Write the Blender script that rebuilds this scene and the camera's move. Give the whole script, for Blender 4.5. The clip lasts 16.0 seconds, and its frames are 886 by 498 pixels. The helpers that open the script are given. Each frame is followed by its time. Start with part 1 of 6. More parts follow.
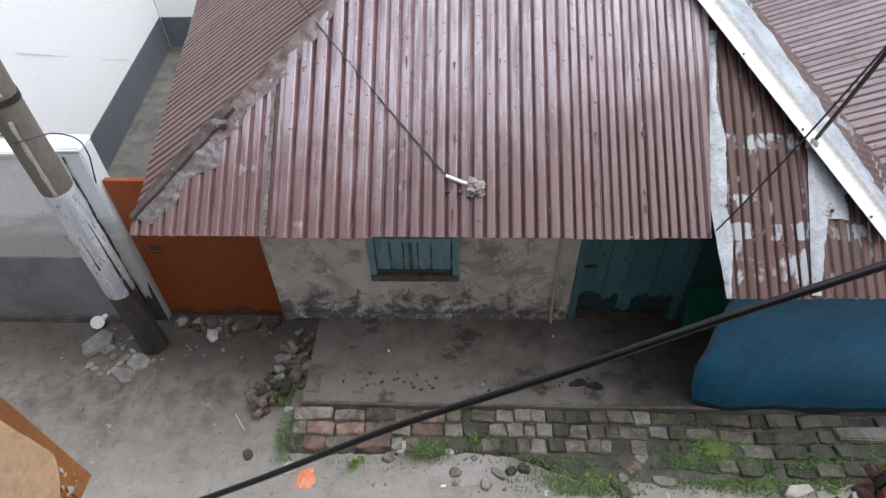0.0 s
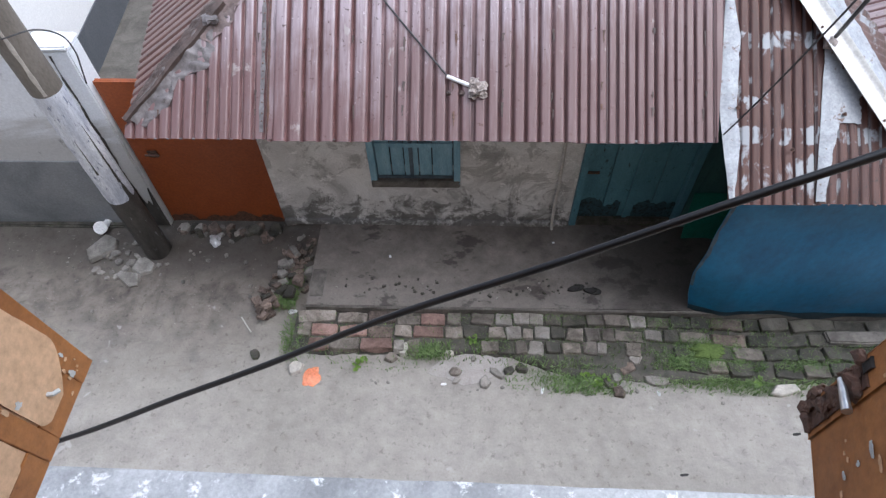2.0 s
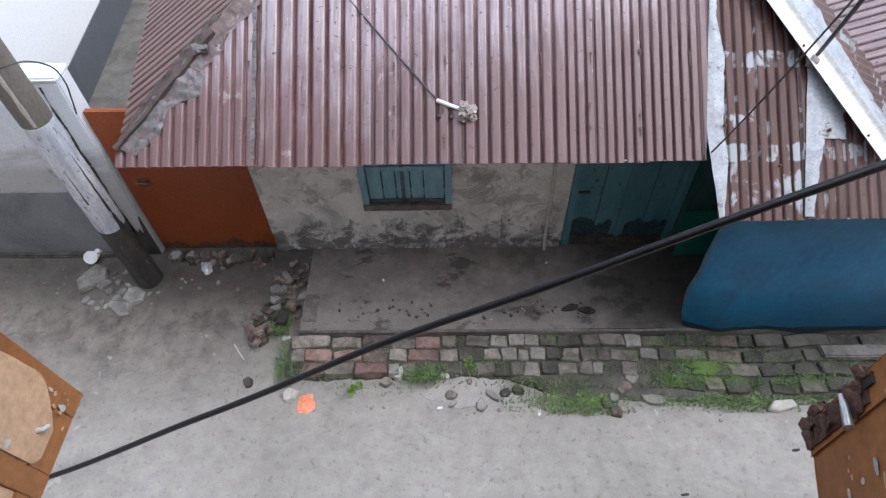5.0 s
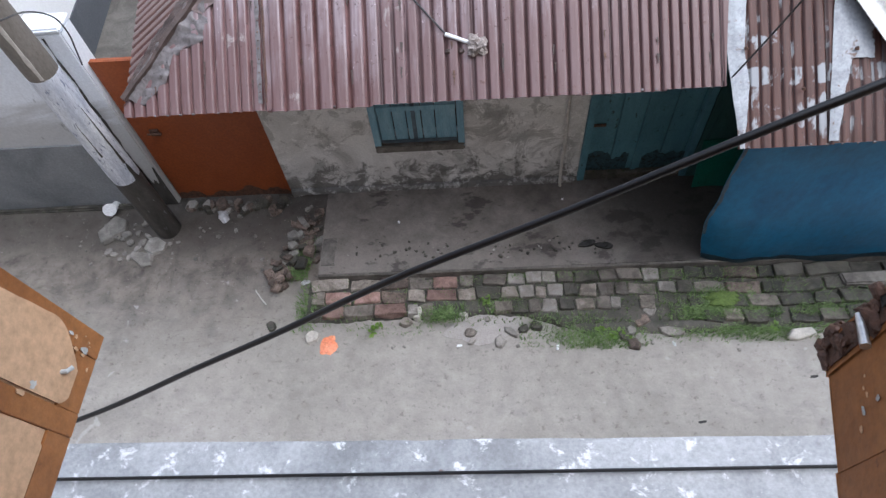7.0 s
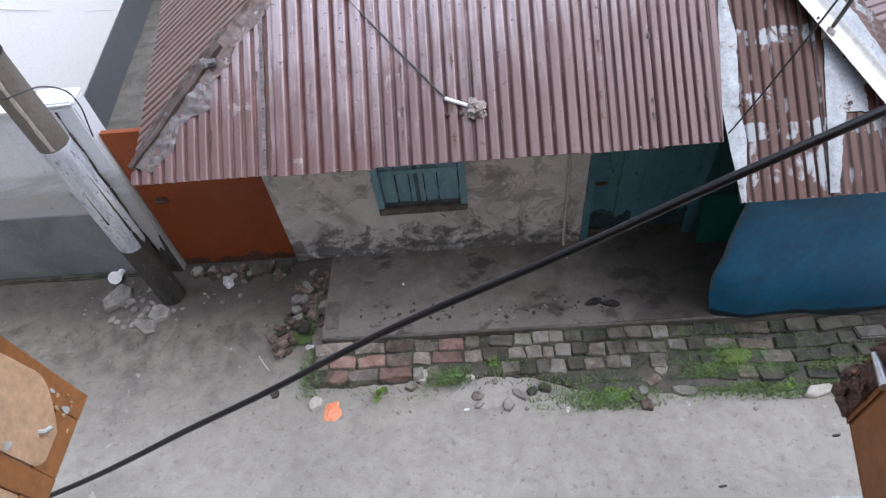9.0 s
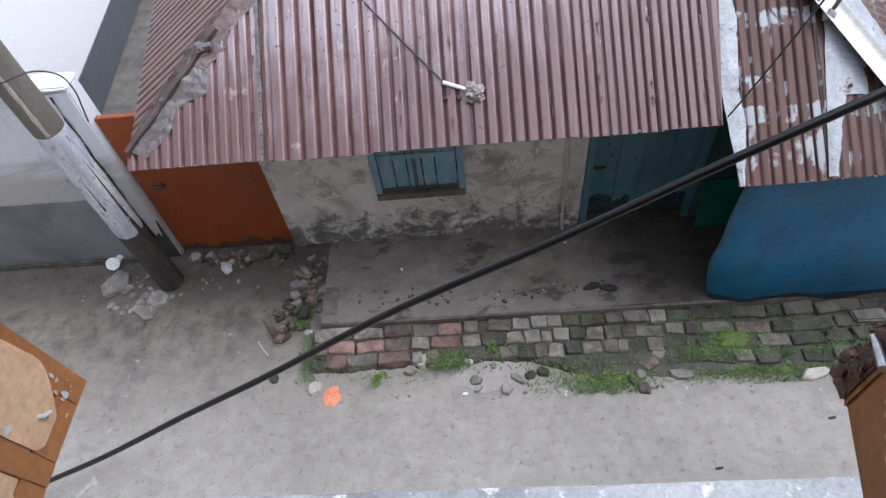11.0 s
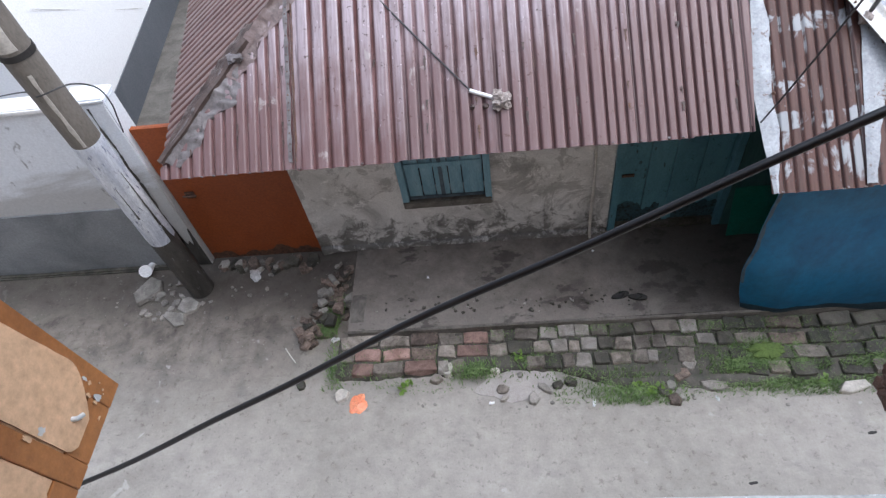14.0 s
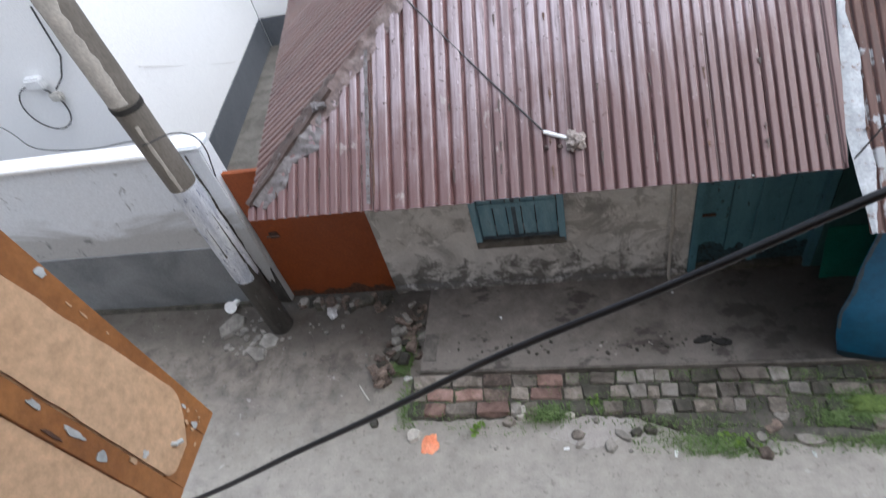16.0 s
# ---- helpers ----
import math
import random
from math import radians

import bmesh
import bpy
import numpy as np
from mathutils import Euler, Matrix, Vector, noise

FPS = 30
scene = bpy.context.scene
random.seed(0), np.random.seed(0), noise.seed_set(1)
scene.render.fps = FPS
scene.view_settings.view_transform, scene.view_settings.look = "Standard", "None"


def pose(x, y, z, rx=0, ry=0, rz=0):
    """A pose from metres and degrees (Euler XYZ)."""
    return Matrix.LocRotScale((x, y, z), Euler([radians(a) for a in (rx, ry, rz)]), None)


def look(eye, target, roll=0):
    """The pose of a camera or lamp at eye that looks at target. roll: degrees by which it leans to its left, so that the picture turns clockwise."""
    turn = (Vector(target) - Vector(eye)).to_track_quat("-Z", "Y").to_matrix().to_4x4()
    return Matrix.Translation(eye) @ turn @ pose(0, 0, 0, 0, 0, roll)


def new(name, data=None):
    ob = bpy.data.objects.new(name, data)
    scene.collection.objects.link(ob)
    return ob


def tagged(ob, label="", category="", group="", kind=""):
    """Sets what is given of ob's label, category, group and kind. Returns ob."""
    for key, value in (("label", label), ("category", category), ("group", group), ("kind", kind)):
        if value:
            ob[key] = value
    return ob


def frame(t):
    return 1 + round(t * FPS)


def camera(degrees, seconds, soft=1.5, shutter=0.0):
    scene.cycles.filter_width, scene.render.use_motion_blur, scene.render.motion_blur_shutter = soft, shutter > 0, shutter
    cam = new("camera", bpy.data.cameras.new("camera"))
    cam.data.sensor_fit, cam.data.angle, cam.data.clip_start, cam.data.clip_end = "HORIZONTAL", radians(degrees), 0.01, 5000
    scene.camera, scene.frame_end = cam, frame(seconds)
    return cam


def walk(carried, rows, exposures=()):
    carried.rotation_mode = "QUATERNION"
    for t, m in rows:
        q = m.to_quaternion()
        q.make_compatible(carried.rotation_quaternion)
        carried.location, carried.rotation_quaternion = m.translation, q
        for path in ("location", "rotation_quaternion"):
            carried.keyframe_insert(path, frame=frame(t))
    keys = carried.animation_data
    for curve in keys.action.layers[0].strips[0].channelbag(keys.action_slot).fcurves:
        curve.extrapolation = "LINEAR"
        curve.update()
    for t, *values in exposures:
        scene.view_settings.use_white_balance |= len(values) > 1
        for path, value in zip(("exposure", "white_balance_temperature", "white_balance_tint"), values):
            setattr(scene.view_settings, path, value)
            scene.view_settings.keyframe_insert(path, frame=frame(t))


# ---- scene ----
cam = camera(72.3, 16.0, 1.35, 0.5)
PATH = [
    (0, (0.141, 0.013, 4.483), (0.078, 1.429, 3.072), -1.5),
    (0.5, (0.141, 0.009, 4.477), (0.071, 1.393, 3.034), -1.4),
    (1, (0.146, 0.004, 4.476), (0.096, 1.377, 3.023), -0.5),
    (1.5, (0.153, 0.005, 4.46), (0.093, 1.26, 2.905), -1.3),
    (2, (0.154, 0.005, 4.447), (0.085, 1.196, 2.842), -1.9),
    (2.5, (0.155, 0.005, 4.446), (0.08, 1.201, 2.845), -2.4),
    (3, (0.154, 0.008, 4.445), (0.071, 1.22, 2.857), -2.9),
    (3.5, (0.153, 0.011, 4.444), (0.093, 1.237, 2.866), -2.6),
    (4, (0.151, 0.009, 4.445), (0.109, 1.259, 2.885), -2.1),
    (6.5, (0.15, 0.01, 4.443), (0.081, 1.245, 2.871), -3.1),
    (7, (0.162, 0.005, 4.428), (0.057, 1.099, 2.757), -6.9),
    (7.5, (0.186, 0.012, 4.407), (0.031, 1.295, 2.88), -9.8),
    (8, (0.182, 0.009, 4.394), (0.107, 1.305, 2.873), -6.1),
    (8.5, (0.182, 0.003, 4.393), (0.057, 1.258, 2.841), -8.1),
    (9, (0.177, -0.002, 4.393), (0.062, 1.262, 2.848), -7.8),
    (9.2, (0.181, -0.004, 4.409), (0.032, 1.267, 2.872), -8.8),
    (11.5, (0.175, -0.001, 4.382), (0.068, 1.212, 2.795), -7.9),
    (12, (0.175, -0.001, 4.379), (0.067, 1.202, 2.785), -7.9),
    (12.5, (0.175, -0.001, 4.379), (0.065, 1.192, 2.777), -8.1),
    (13, (0.176, -0.001, 4.379), (0.059, 1.193, 2.779), -8.3),
    (13.5, (0.176, 0.001, 4.38), (0.053, 1.204, 2.787), -8.6),
    (14, (0.173, -0.001, 4.381), (-0.023, 1.248, 2.832), -10.8),
    (14.5, (0.183, -0.005, 4.382), (0.029, 1.17, 2.771), -9.8),
    (15, (0.174, -0.003, 4.374), (0.02, 1.169, 2.761), -9.7),
    (15.5, (0.169, -0.012, 4.389), (-0.156, 1.201, 2.832), -15.4),
    (16, (0.166, -0.016, 4.398), (-0.254, 1.321, 2.972), -16.8),
]
walk(cam, [(t, look(eye, target, roll)) for t, eye, target, roll in PATH], ((0, 0.39, 6150, 9), (1.0, 0.44, 6050, 10), (1.8, 0.61, 5880, 11), (4.0, 0.58, 5880, 11), (9.0, 0.52, 5870, 11), (12.0, 0.53, 5870, 11), (14.0, 0.57, 5880, 11), (15.0, 0.55, 5880, 11), (16, 0.45, 5960, 9)))

# ---- light ----
world = bpy.data.worlds.new("overcast")
scene.world = world
world.use_nodes = True
wn, wl = world.node_tree.nodes, world.node_tree.links
wn.clear()
sky = wn.new("ShaderNodeTexSky")
sky.sky_type = "NISHITA"
sky.sun_disc = False
sky.sun_elevation = radians(63)
sky.sun_rotation = radians(95)
sky.dust_density = 4.0
grey = wn.new("ShaderNodeHueSaturation")
grey.inputs["Saturation"].default_value = 0.62
back = wn.new("ShaderNodeBackground")
back.inputs["Strength"].default_value = 0.15
wout = wn.new("ShaderNodeOutputWorld")
wl.new(sky.outputs[0], grey.inputs["Color"])
wl.new(grey.outputs[0], back.inputs["Color"])
wl.new(back.outputs[0], wout.inputs["Surface"])
sun = new("sun", bpy.data.lights.new("sun", "SUN"))
sun.data.energy = 2.3
sun.data.angle = radians(115)
sun.data.color = (0.94, 0.97, 1.0)
sun.matrix_world = look((4.4, 1.1, 8.6), (0.0, 1.5, 0.0))


# ---- materials ----
def ramp(nt, fac, stops):
    r = nt.nodes.new("ShaderNodeValToRGB")
    while len(r.color_ramp.elements) < len(stops):
        r.color_ramp.elements.new(0.5)
    for e, (p, c) in zip(r.color_ramp.elements, stops):
        e.position = p
        e.color = (*c, 1) if len(c) == 3 else c
    nt.links.new(fac, r.inputs["Fac"])
    return r.outputs["Color"]


def tex(nt, vec, scale, detail=6, rough=0.6, distort=0.0):
    n = nt.nodes.new("ShaderNodeTexNoise")
    n.inputs["Scale"].default_value = scale
    n.inputs["Detail"].default_value = detail
    n.inputs["Roughness"].default_value = rough
    n.inputs["Distortion"].default_value = distort
    nt.links.new(vec, n.inputs["Vector"])
    return n.outputs["Fac"]


def mix(nt, fac, a, b, mode="MIX"):
    m = nt.nodes.new("ShaderNodeMix")
    m.data_type, m.blend_type = "RGBA", mode
    for sock, val in ((m.inputs[0], fac), (m.inputs[6], a), (m.inputs[7], b)):
        if hasattr(val, "is_linked"):
            nt.links.new(val, sock)
        elif isinstance(val, (int, float)):
            sock.default_value = val
        else:
            sock.default_value = (*val, 1)
    return m.outputs[2]


def calc(nt, op, a, b=0.0, c=0.0, clamp=False):
    m = nt.nodes.new("ShaderNodeMath")
    m.operation, m.use_clamp = op, clamp
    for sock, val in zip(m.inputs, (a, b, c)):
        if hasattr(val, "is_linked"):
            nt.links.new(val, sock)
        else:
            sock.default_value = val
    return m.outputs[0]


def step(nt, val, lo, hi):
    m = nt.nodes.new("ShaderNodeMapRange")
    m.inputs["From Min"].default_value, m.inputs["From Max"].default_value = lo, hi
    m.interpolation_type = "SMOOTHSTEP"
    nt.links.new(val, m.inputs["Value"])
    return m.outputs[0]


def start(name):
    m = bpy.data.materials.new(name)
    m.use_nodes = True
    nt = m.node_tree
    bsdf = nt.nodes["Principled BSDF"]
    geo = nt.nodes.new("ShaderNodeNewGeometry")
    return m, nt, bsdf, geo.outputs["Position"]


def stretched(nt, vec, sx, sy, sz):
    mp = nt.nodes.new("ShaderNodeMapping")
    mp.inputs["Scale"].default_value = (sx, sy, sz)
    nt.links.new(vec, mp.inputs["Vector"])
    return mp.outputs[0]


def finish(nt, bsdf, colour, rough, bump_src=None, bump=0.3, dist=0.01, metal=0.0, coat=0.0):
    nt.links.new(colour, bsdf.inputs["Base Color"])
    if hasattr(rough, "is_linked"):
        nt.links.new(rough, bsdf.inputs["Roughness"])
    else:
        bsdf.inputs["Roughness"].default_value = rough
    if hasattr(metal, "is_linked"):
        nt.links.new(metal, bsdf.inputs["Metallic"])
    else:
        bsdf.inputs["Metallic"].default_value = metal
    bsdf.inputs["Coat Weight"].default_value = coat
    bsdf.inputs["Coat Roughness"].default_value = 0.15
    if bump_src is not None:
        b = nt.nodes.new("ShaderNodeBump")
        b.inputs["Strength"].default_value = bump
        b.inputs["Distance"].default_value = dist
        nt.links.new(bump_src, b.inputs["Height"])
        nt.links.new(b.outputs[0], bsdf.inputs["Normal"])


def surface(name, c1, c2, c3=None, scale=3.0, fine=45.0, lo=0.35, hi=0.65, rough=(0.5, 0.8), bump=0.3, metal=0.0, coat=0.0,
            stretch=(1, 1, 1), spots=0.62, vary=0.0, dist=0.006):
    """Two colours in broad patches, a third in small spots, fine grain on all."""
    m, nt, bsdf, pos = start(name)
    vec = stretched(nt, pos, *stretch)
    big = tex(nt, vec, scale, 5, 0.62, 0.6)
    small = tex(nt, vec, fine, 4, 0.7)
    mid = tex(nt, vec, scale * 4.3, 6, 0.7, 0.3)
    col = ramp(nt, big, ((lo, c1), (hi, c2)))
    if c3:
        col = mix(nt, step(nt, mid, spots, spots + 0.09), col, c3)
    col = mix(nt, 1.0, col, ramp(nt, small, ((0.25, (0.72, 0.72, 0.72)), (0.75, (1.2, 1.2, 1.2)))), "MULTIPLY")
    if vary:
        info = nt.nodes.new("ShaderNodeObjectInfo")
        v = calc(nt, "MULTIPLY_ADD", info.outputs["Random"], 2 * vary, 1 - vary)
        comb = nt.nodes.new("ShaderNodeCombineColor")
        for i in range(3):
            nt.links.new(v, comb.inputs[i])
        col = mix(nt, 1.0, col, comb.outputs[0], "MULTIPLY")
    r = calc(nt, "MULTIPLY_ADD", mid, rough[1] - rough[0], rough[0])
    h = calc(nt, "MULTIPLY_ADD", small, 0.5, mid)
    finish(nt, bsdf, col, r, h, bump, dist, metal, coat)
    return m


def ground_material():
    """Wet lane concrete: pale and worn in the middle, muddy and mossy by the houses, with damp patches and cement spills."""
    m, nt, bsdf, pos = start("wet_lane")
    sep = nt.nodes.new("ShaderNodeSeparateXYZ")
    nt.links.new(pos, sep.inputs[0])
    big = tex(nt, pos, 0.9, 5, 0.6, 0.8)
    mid = tex(nt, pos, 4.5, 6, 0.65, 0.4)
    small = tex(nt, pos, 60, 4, 0.7)
    lane = ramp(nt, big, ((0.3, (0.268, 0.249, 0.223)), (0.52, (0.347, 0.325, 0.294)), (0.75, (0.407, 0.385, 0.352))))
    mud = ramp(nt, mid, ((0.3, (0.068, 0.058, 0.048)), (0.50, (0.175, 0.153, 0.131)), (0.70, (0.30, 0.268, 0.238))))
    edge = calc(nt, "MULTIPLY_ADD", big, 1.5, sep.outputs["Y"])
    edge = calc(nt, "MULTIPLY_ADD", mid, 0.5, edge)
    left = calc(nt, "MULTIPLY", sep.outputs["X"], -0.16)
    left = calc(nt, "MINIMUM", left, 0.35)
    mask = step(nt, calc(nt, "ADD", edge, left), 2.95, 4.15)
    col = mix(nt, mask, lane, mud)
    moss = calc(nt, "MULTIPLY", step(nt, mid, 0.5, 0.68), mask)
    col = mix(nt, calc(nt, "MULTIPLY", moss, 0.25), col, (0.085, 0.10, 0.045))
    blot = tex(nt, pos, 9, 5, 0.6, 0.15)
    col = mix(nt, 1.0, col, ramp(nt, blot, ((0.3, (0.87, 0.865, 0.86)), (0.68, (1.09, 1.09, 1.09)))), "MULTIPLY")
    damp = step(nt, tex(nt, stretched(nt, pos, 1.0, 1.8, 1), 2.2, 7, 0.7, 0.3), 0.52, 0.70)
    col = mix(nt, calc(nt, "MULTIPLY", damp, 0.35), col, (0.15, 0.135, 0.125))
    spill = step(nt, tex(nt, pos, 3.1, 3, 0.5, 1.5), 0.68, 0.74)
    col = mix(nt, calc(nt, "MULTIPLY", spill, 0.5), col, (0.50, 0.48, 0.47))
    col = mix(nt, 1.0, col, ramp(nt, small, ((0.25, (0.88, 0.88, 0.88)), (0.75, (1.08, 1.08, 1.08)))), "MULTIPLY")
    mire = step(nt, calc(nt, "MULTIPLY_ADD", mid, 0.9, calc(nt, "MULTIPLY_ADD", big, 0.7, sep.outputs["Y"])), 3.62, 4.05)
    col = mix(nt, calc(nt, "MULTIPLY", mire, 0.72), col, (0.055, 0.047, 0.040))
    grit = tex(nt, pos, 34, 3, 0.8)
    col = mix(nt, calc(nt, "MULTIPLY", step(nt, grit, 0.66, 0.72), calc(nt, "MULTIPLY_ADD", mask, 0.45, 0.12)), col, (0.52, 0.49, 0.45))
    col = mix(nt, calc(nt, "MULTIPLY", step(nt, grit, 0.36, 0.30), calc(nt, "MULTIPLY_ADD", mask, 0.5, 0.2)), col, (0.06, 0.052, 0.044))
    pits = tex(nt, pos, 17, 4, 0.7, 0.2)
    col = mix(nt, 1.0, col, ramp(nt, pits, ((0.33, (0.70, 0.69, 0.68)), (0.42, (1.0, 1.0, 1.0)), (0.68, (1.03, 1.03, 1.03)), (0.76, (1.16, 1.16, 1.16)))), "MULTIPLY")
    drag = tex(nt, stretched(nt, pos, 2.4, 7.0, 1.0), 2.0, 6, 0.7, 1.2)
    drag = calc(nt, "MULTIPLY", step(nt, drag, 0.53, 0.66), mask)
    col = mix(nt, calc(nt, "MULTIPLY", drag, 0.45), col, (0.10, 0.089, 0.077))
    rough = calc(nt, "MULTIPLY_ADD", damp, -0.3, 0.62)
    finish(nt, bsdf, col, rough, calc(nt, "MULTIPLY_ADD", small, 0.3, calc(nt, "ADD", mid, pits)), 0.5, 0.014)
    return m


def plinth_material():
    """Wet concrete plinth: painted shade darkens it by the door, painted light pales the brown-grey front, rough damp
    blots.
    """
    m, nt, bsdf, pos = start("wet_plinth_concrete")
    sep = nt.nodes.new("ShaderNodeSeparateXYZ")
    nt.links.new(pos, sep.inputs[0])
    big = tex(nt, pos, 2.2, 5, 0.6, 0.5)
    mid = tex(nt, pos, 9.0, 6, 0.7, 0.3)
    small = tex(nt, pos, 70, 4, 0.7)
    col = ramp(nt, calc(nt, "MULTIPLY_ADD", mid, 0.4, calc(nt, "MULTIPLY", big, 0.6)), ((0.36, (0.098, 0.086, 0.076)), (0.52, (0.178, 0.157, 0.139)), (0.66, (0.265, 0.237, 0.212))))
    # Front strip painted paler, as lit beyond the eave.
    front_light = step(nt, calc(nt, "MULTIPLY_ADD", big, 0.7, calc(nt, "MULTIPLY", sep.outputs["Y"], -1.0)), -2.58, -2.34)
    col = mix(nt, calc(nt, "MULTIPLY", front_light, 0.6), col, (0.225, 0.203, 0.185))
    blot = step(nt, tex(nt, stretched(nt, pos, 1.0, 1.5, 1.0), 3.4, 6, 0.62, 0.12), 0.55, 0.62)
    col = mix(nt, calc(nt, "MULTIPLY", blot, 0.72), col, (0.035, 0.030, 0.026))
    # Shade under the lower roof, painted dark on the door side.
    door_shade = step(nt, calc(nt, "MULTIPLY_ADD", big, 1.1, calc(nt, "MULTIPLY", sep.outputs["X"], 0.42)), 0.98, 1.30)
    col = mix(nt, calc(nt, "MULTIPLY", door_shade, 0.72), col, (0.038, 0.033, 0.029))
    grit = tex(nt, pos, 48, 3, 0.8)
    col = mix(nt, calc(nt, "MULTIPLY", step(nt, grit, 0.67, 0.72), 0.4), col, (0.34, 0.31, 0.28))
    col = mix(nt, calc(nt, "MULTIPLY", step(nt, grit, 0.36, 0.31), 0.6), col, (0.025, 0.022, 0.018))
    col = mix(nt, 1.0, col, ramp(nt, small, ((0.25, (0.82, 0.82, 0.82)), (0.75, (1.14, 1.14, 1.14)))), "MULTIPLY")
    finish(nt, bsdf, col, calc(nt, "MULTIPLY_ADD", mid, 0.5, 0.22), calc(nt, "MULTIPLY_ADD", small, 0.4, mid), 0.45, 0.010)
    return m


def plaster_material():
    """Old lime plaster: grey, with scraped pale patches, black mould rising from the foot."""
    m, nt, bsdf, pos = start("old_plaster")
    sep = nt.nodes.new("ShaderNodeSeparateXYZ")
    nt.links.new(pos, sep.inputs[0])
    big = tex(nt, pos, 2.2, 6, 0.65, 0.8)
    mid = tex(nt, pos, 7.0, 7, 0.72, 0.5)
    small = tex(nt, pos, 70, 4, 0.7)
    col = ramp(nt, big, ((0.32, (0.36, 0.355, 0.345)), (0.46, (0.58, 0.57, 0.555)), (0.62, (0.74, 0.73, 0.715))))
    pale = step(nt, calc(nt, "MULTIPLY_ADD", big, -0.5, calc(nt, "ADD", mid, 0.25)), 0.55, 0.63)
    col = mix(nt, calc(nt, "MULTIPLY", pale, 0.85), col, (0.80, 0.79, 0.775))
    scab = step(nt, tex(nt, stretched(nt, pos, 1.0, 1.0, 0.75), 3.6, 7, 0.7, 0.9), 0.54, 0.60)
    col = mix(nt, calc(nt, "MULTIPLY", scab, 0.54), col, (0.25, 0.243, 0.232))
    low = calc(nt, "MULTIPLY_ADD", sep.outputs["Z"], -0.55, 1.0)
    mould = step(nt, calc(nt, "MULTIPLY", calc(nt, "ADD", mid, 0.10), low), 0.455, 0.57)
    col = mix(nt, calc(nt, "MULTIPLY", mould, 0.82), col, (0.085, 0.08, 0.07))
    col = mix(nt, 1.0, col, ramp(nt, small, ((0.25, (0.8, 0.8, 0.8)), (0.75, (1.15, 1.15, 1.15)))), "MULTIPLY")
    finish(nt, bsdf, col, 0.85, calc(nt, "MULTIPLY_ADD", small, 0.3, mid), 0.5, 0.012)
    return m


def tin_material(name, paint, worn, bare, amount, rows=(), along=(14, 1.2, 1.2), seed=0.0, metal=0.0, rough=0.33, grime_no_sheen=None):
    """Painted corrugated tin: streaks down the slope, rust freckles, patches where the paint is gone."""
    m, nt, bsdf, pos = start(name)
    plain = pos
    mp = nt.nodes.new("ShaderNodeMapping")
    mp.inputs["Location"].default_value = (seed, seed, seed)
    nt.links.new(pos, mp.inputs["Vector"])
    pos = mp.outputs[0]
    streak = tex(nt, stretched(nt, pos, *along), 1.0, 6, 0.65, 0.2)
    big = tex(nt, pos, 1.3, 4, 0.6, 0.4)
    freckle = tex(nt, pos, 26, 5, 0.7)
    small = tex(nt, pos, 120, 3, 0.6)
    hair = tex(nt, stretched(nt, pos, *[a * (3.2 if a > 5 else 2.5) for a in along]), 1.0, 4, 0.7)
    col = ramp(nt, calc(nt, "MULTIPLY_ADD", calc(nt, "SUBTRACT", hair, 0.5), 0.55, streak), ((0.36, paint), (0.66, worn)))
    stain = tex(nt, stretched(nt, pos, *[a * 0.5 for a in along]), 1.0, 5, 0.6, 0.5)
    col = mix(nt, calc(nt, 'MULTIPLY', step(nt, stain, 0.52, 0.72), 0.55), col, [c * 0.45 for c in paint])
    col = mix(nt, step(nt, freckle, 0.61, 0.68), col, (0.045, 0.026, 0.02))
    speck = tex(nt, stretched(nt, pos, *[1.6 if a > 5 else 0.8 for a in along]), 40, 3, 0.6)
    col = mix(nt, calc(nt, "MULTIPLY", step(nt, speck, 0.665, 0.70), 0.6), col, [c * 1.5 for c in worn])
    drip = tex(nt, stretched(nt, pos, *[a * 4.2 if a > 5 else a * 2.2 for a in along]), 1.0, 5, 0.72, 0.3)
    col = mix(nt, calc(nt, "MULTIPLY", step(nt, drip, 0.605, 0.67), 0.6), col, [c * 0.34 for c in paint])
    # Redder and darker towards the eave: dirt and missing sky sheen painted together.
    if grime_no_sheen:
        ys = nt.nodes.new("ShaderNodeSeparateXYZ")
        nt.links.new(plain, ys.inputs[0])
        rise = calc(nt, "MULTIPLY_ADD", ys.outputs["Y"], -0.42, 0.42 * 3.45)
        rise = calc(nt, "MULTIPLY_ADD", calc(nt, "ABSOLUTE", calc(nt, "ADD", ys.outputs["X"], 0.45)), 0.085, rise)
        wash = calc(nt, "ADD", calc(nt, "MULTIPLY_ADD", big, 0.45, rise), calc(nt, "MULTIPLY", streak, 0.8))
        col = mix(nt, calc(nt, "MULTIPLY", step(nt, wash, 0.61, 0.90), 0.85), col, grime_no_sheen)
    patch = tex(nt, stretched(nt, pos, 1.0, 0.8, 0.8), 5.5, 5, 0.6, 0.6)
    src = calc(nt, "MULTIPLY_ADD", big, 0.5, patch)
    if rows:
        sep = nt.nodes.new("ShaderNodeSeparateXYZ")
        nt.links.new(plain, sep.inputs[0])
        for y in rows:
            off = calc(nt, "ABSOLUTE", calc(nt, "SUBTRACT", sep.outputs["Y"], y))
            near = step(nt, off, 0.055, 0.035)
            src = calc(nt, "MULTIPLY_ADD", near, 0.12, src)
    gone = calc(nt, "MULTIPLY", step(nt, calc(nt, "MULTIPLY_ADD", calc(nt, "SUBTRACT", streak, 0.5), 0.35, src), amount - 0.01, amount + 0.07), 0.9)
    col = mix(nt, gone, col, bare)
    r = calc(nt, "MULTIPLY_ADD", streak, 0.35, rough - 0.10)
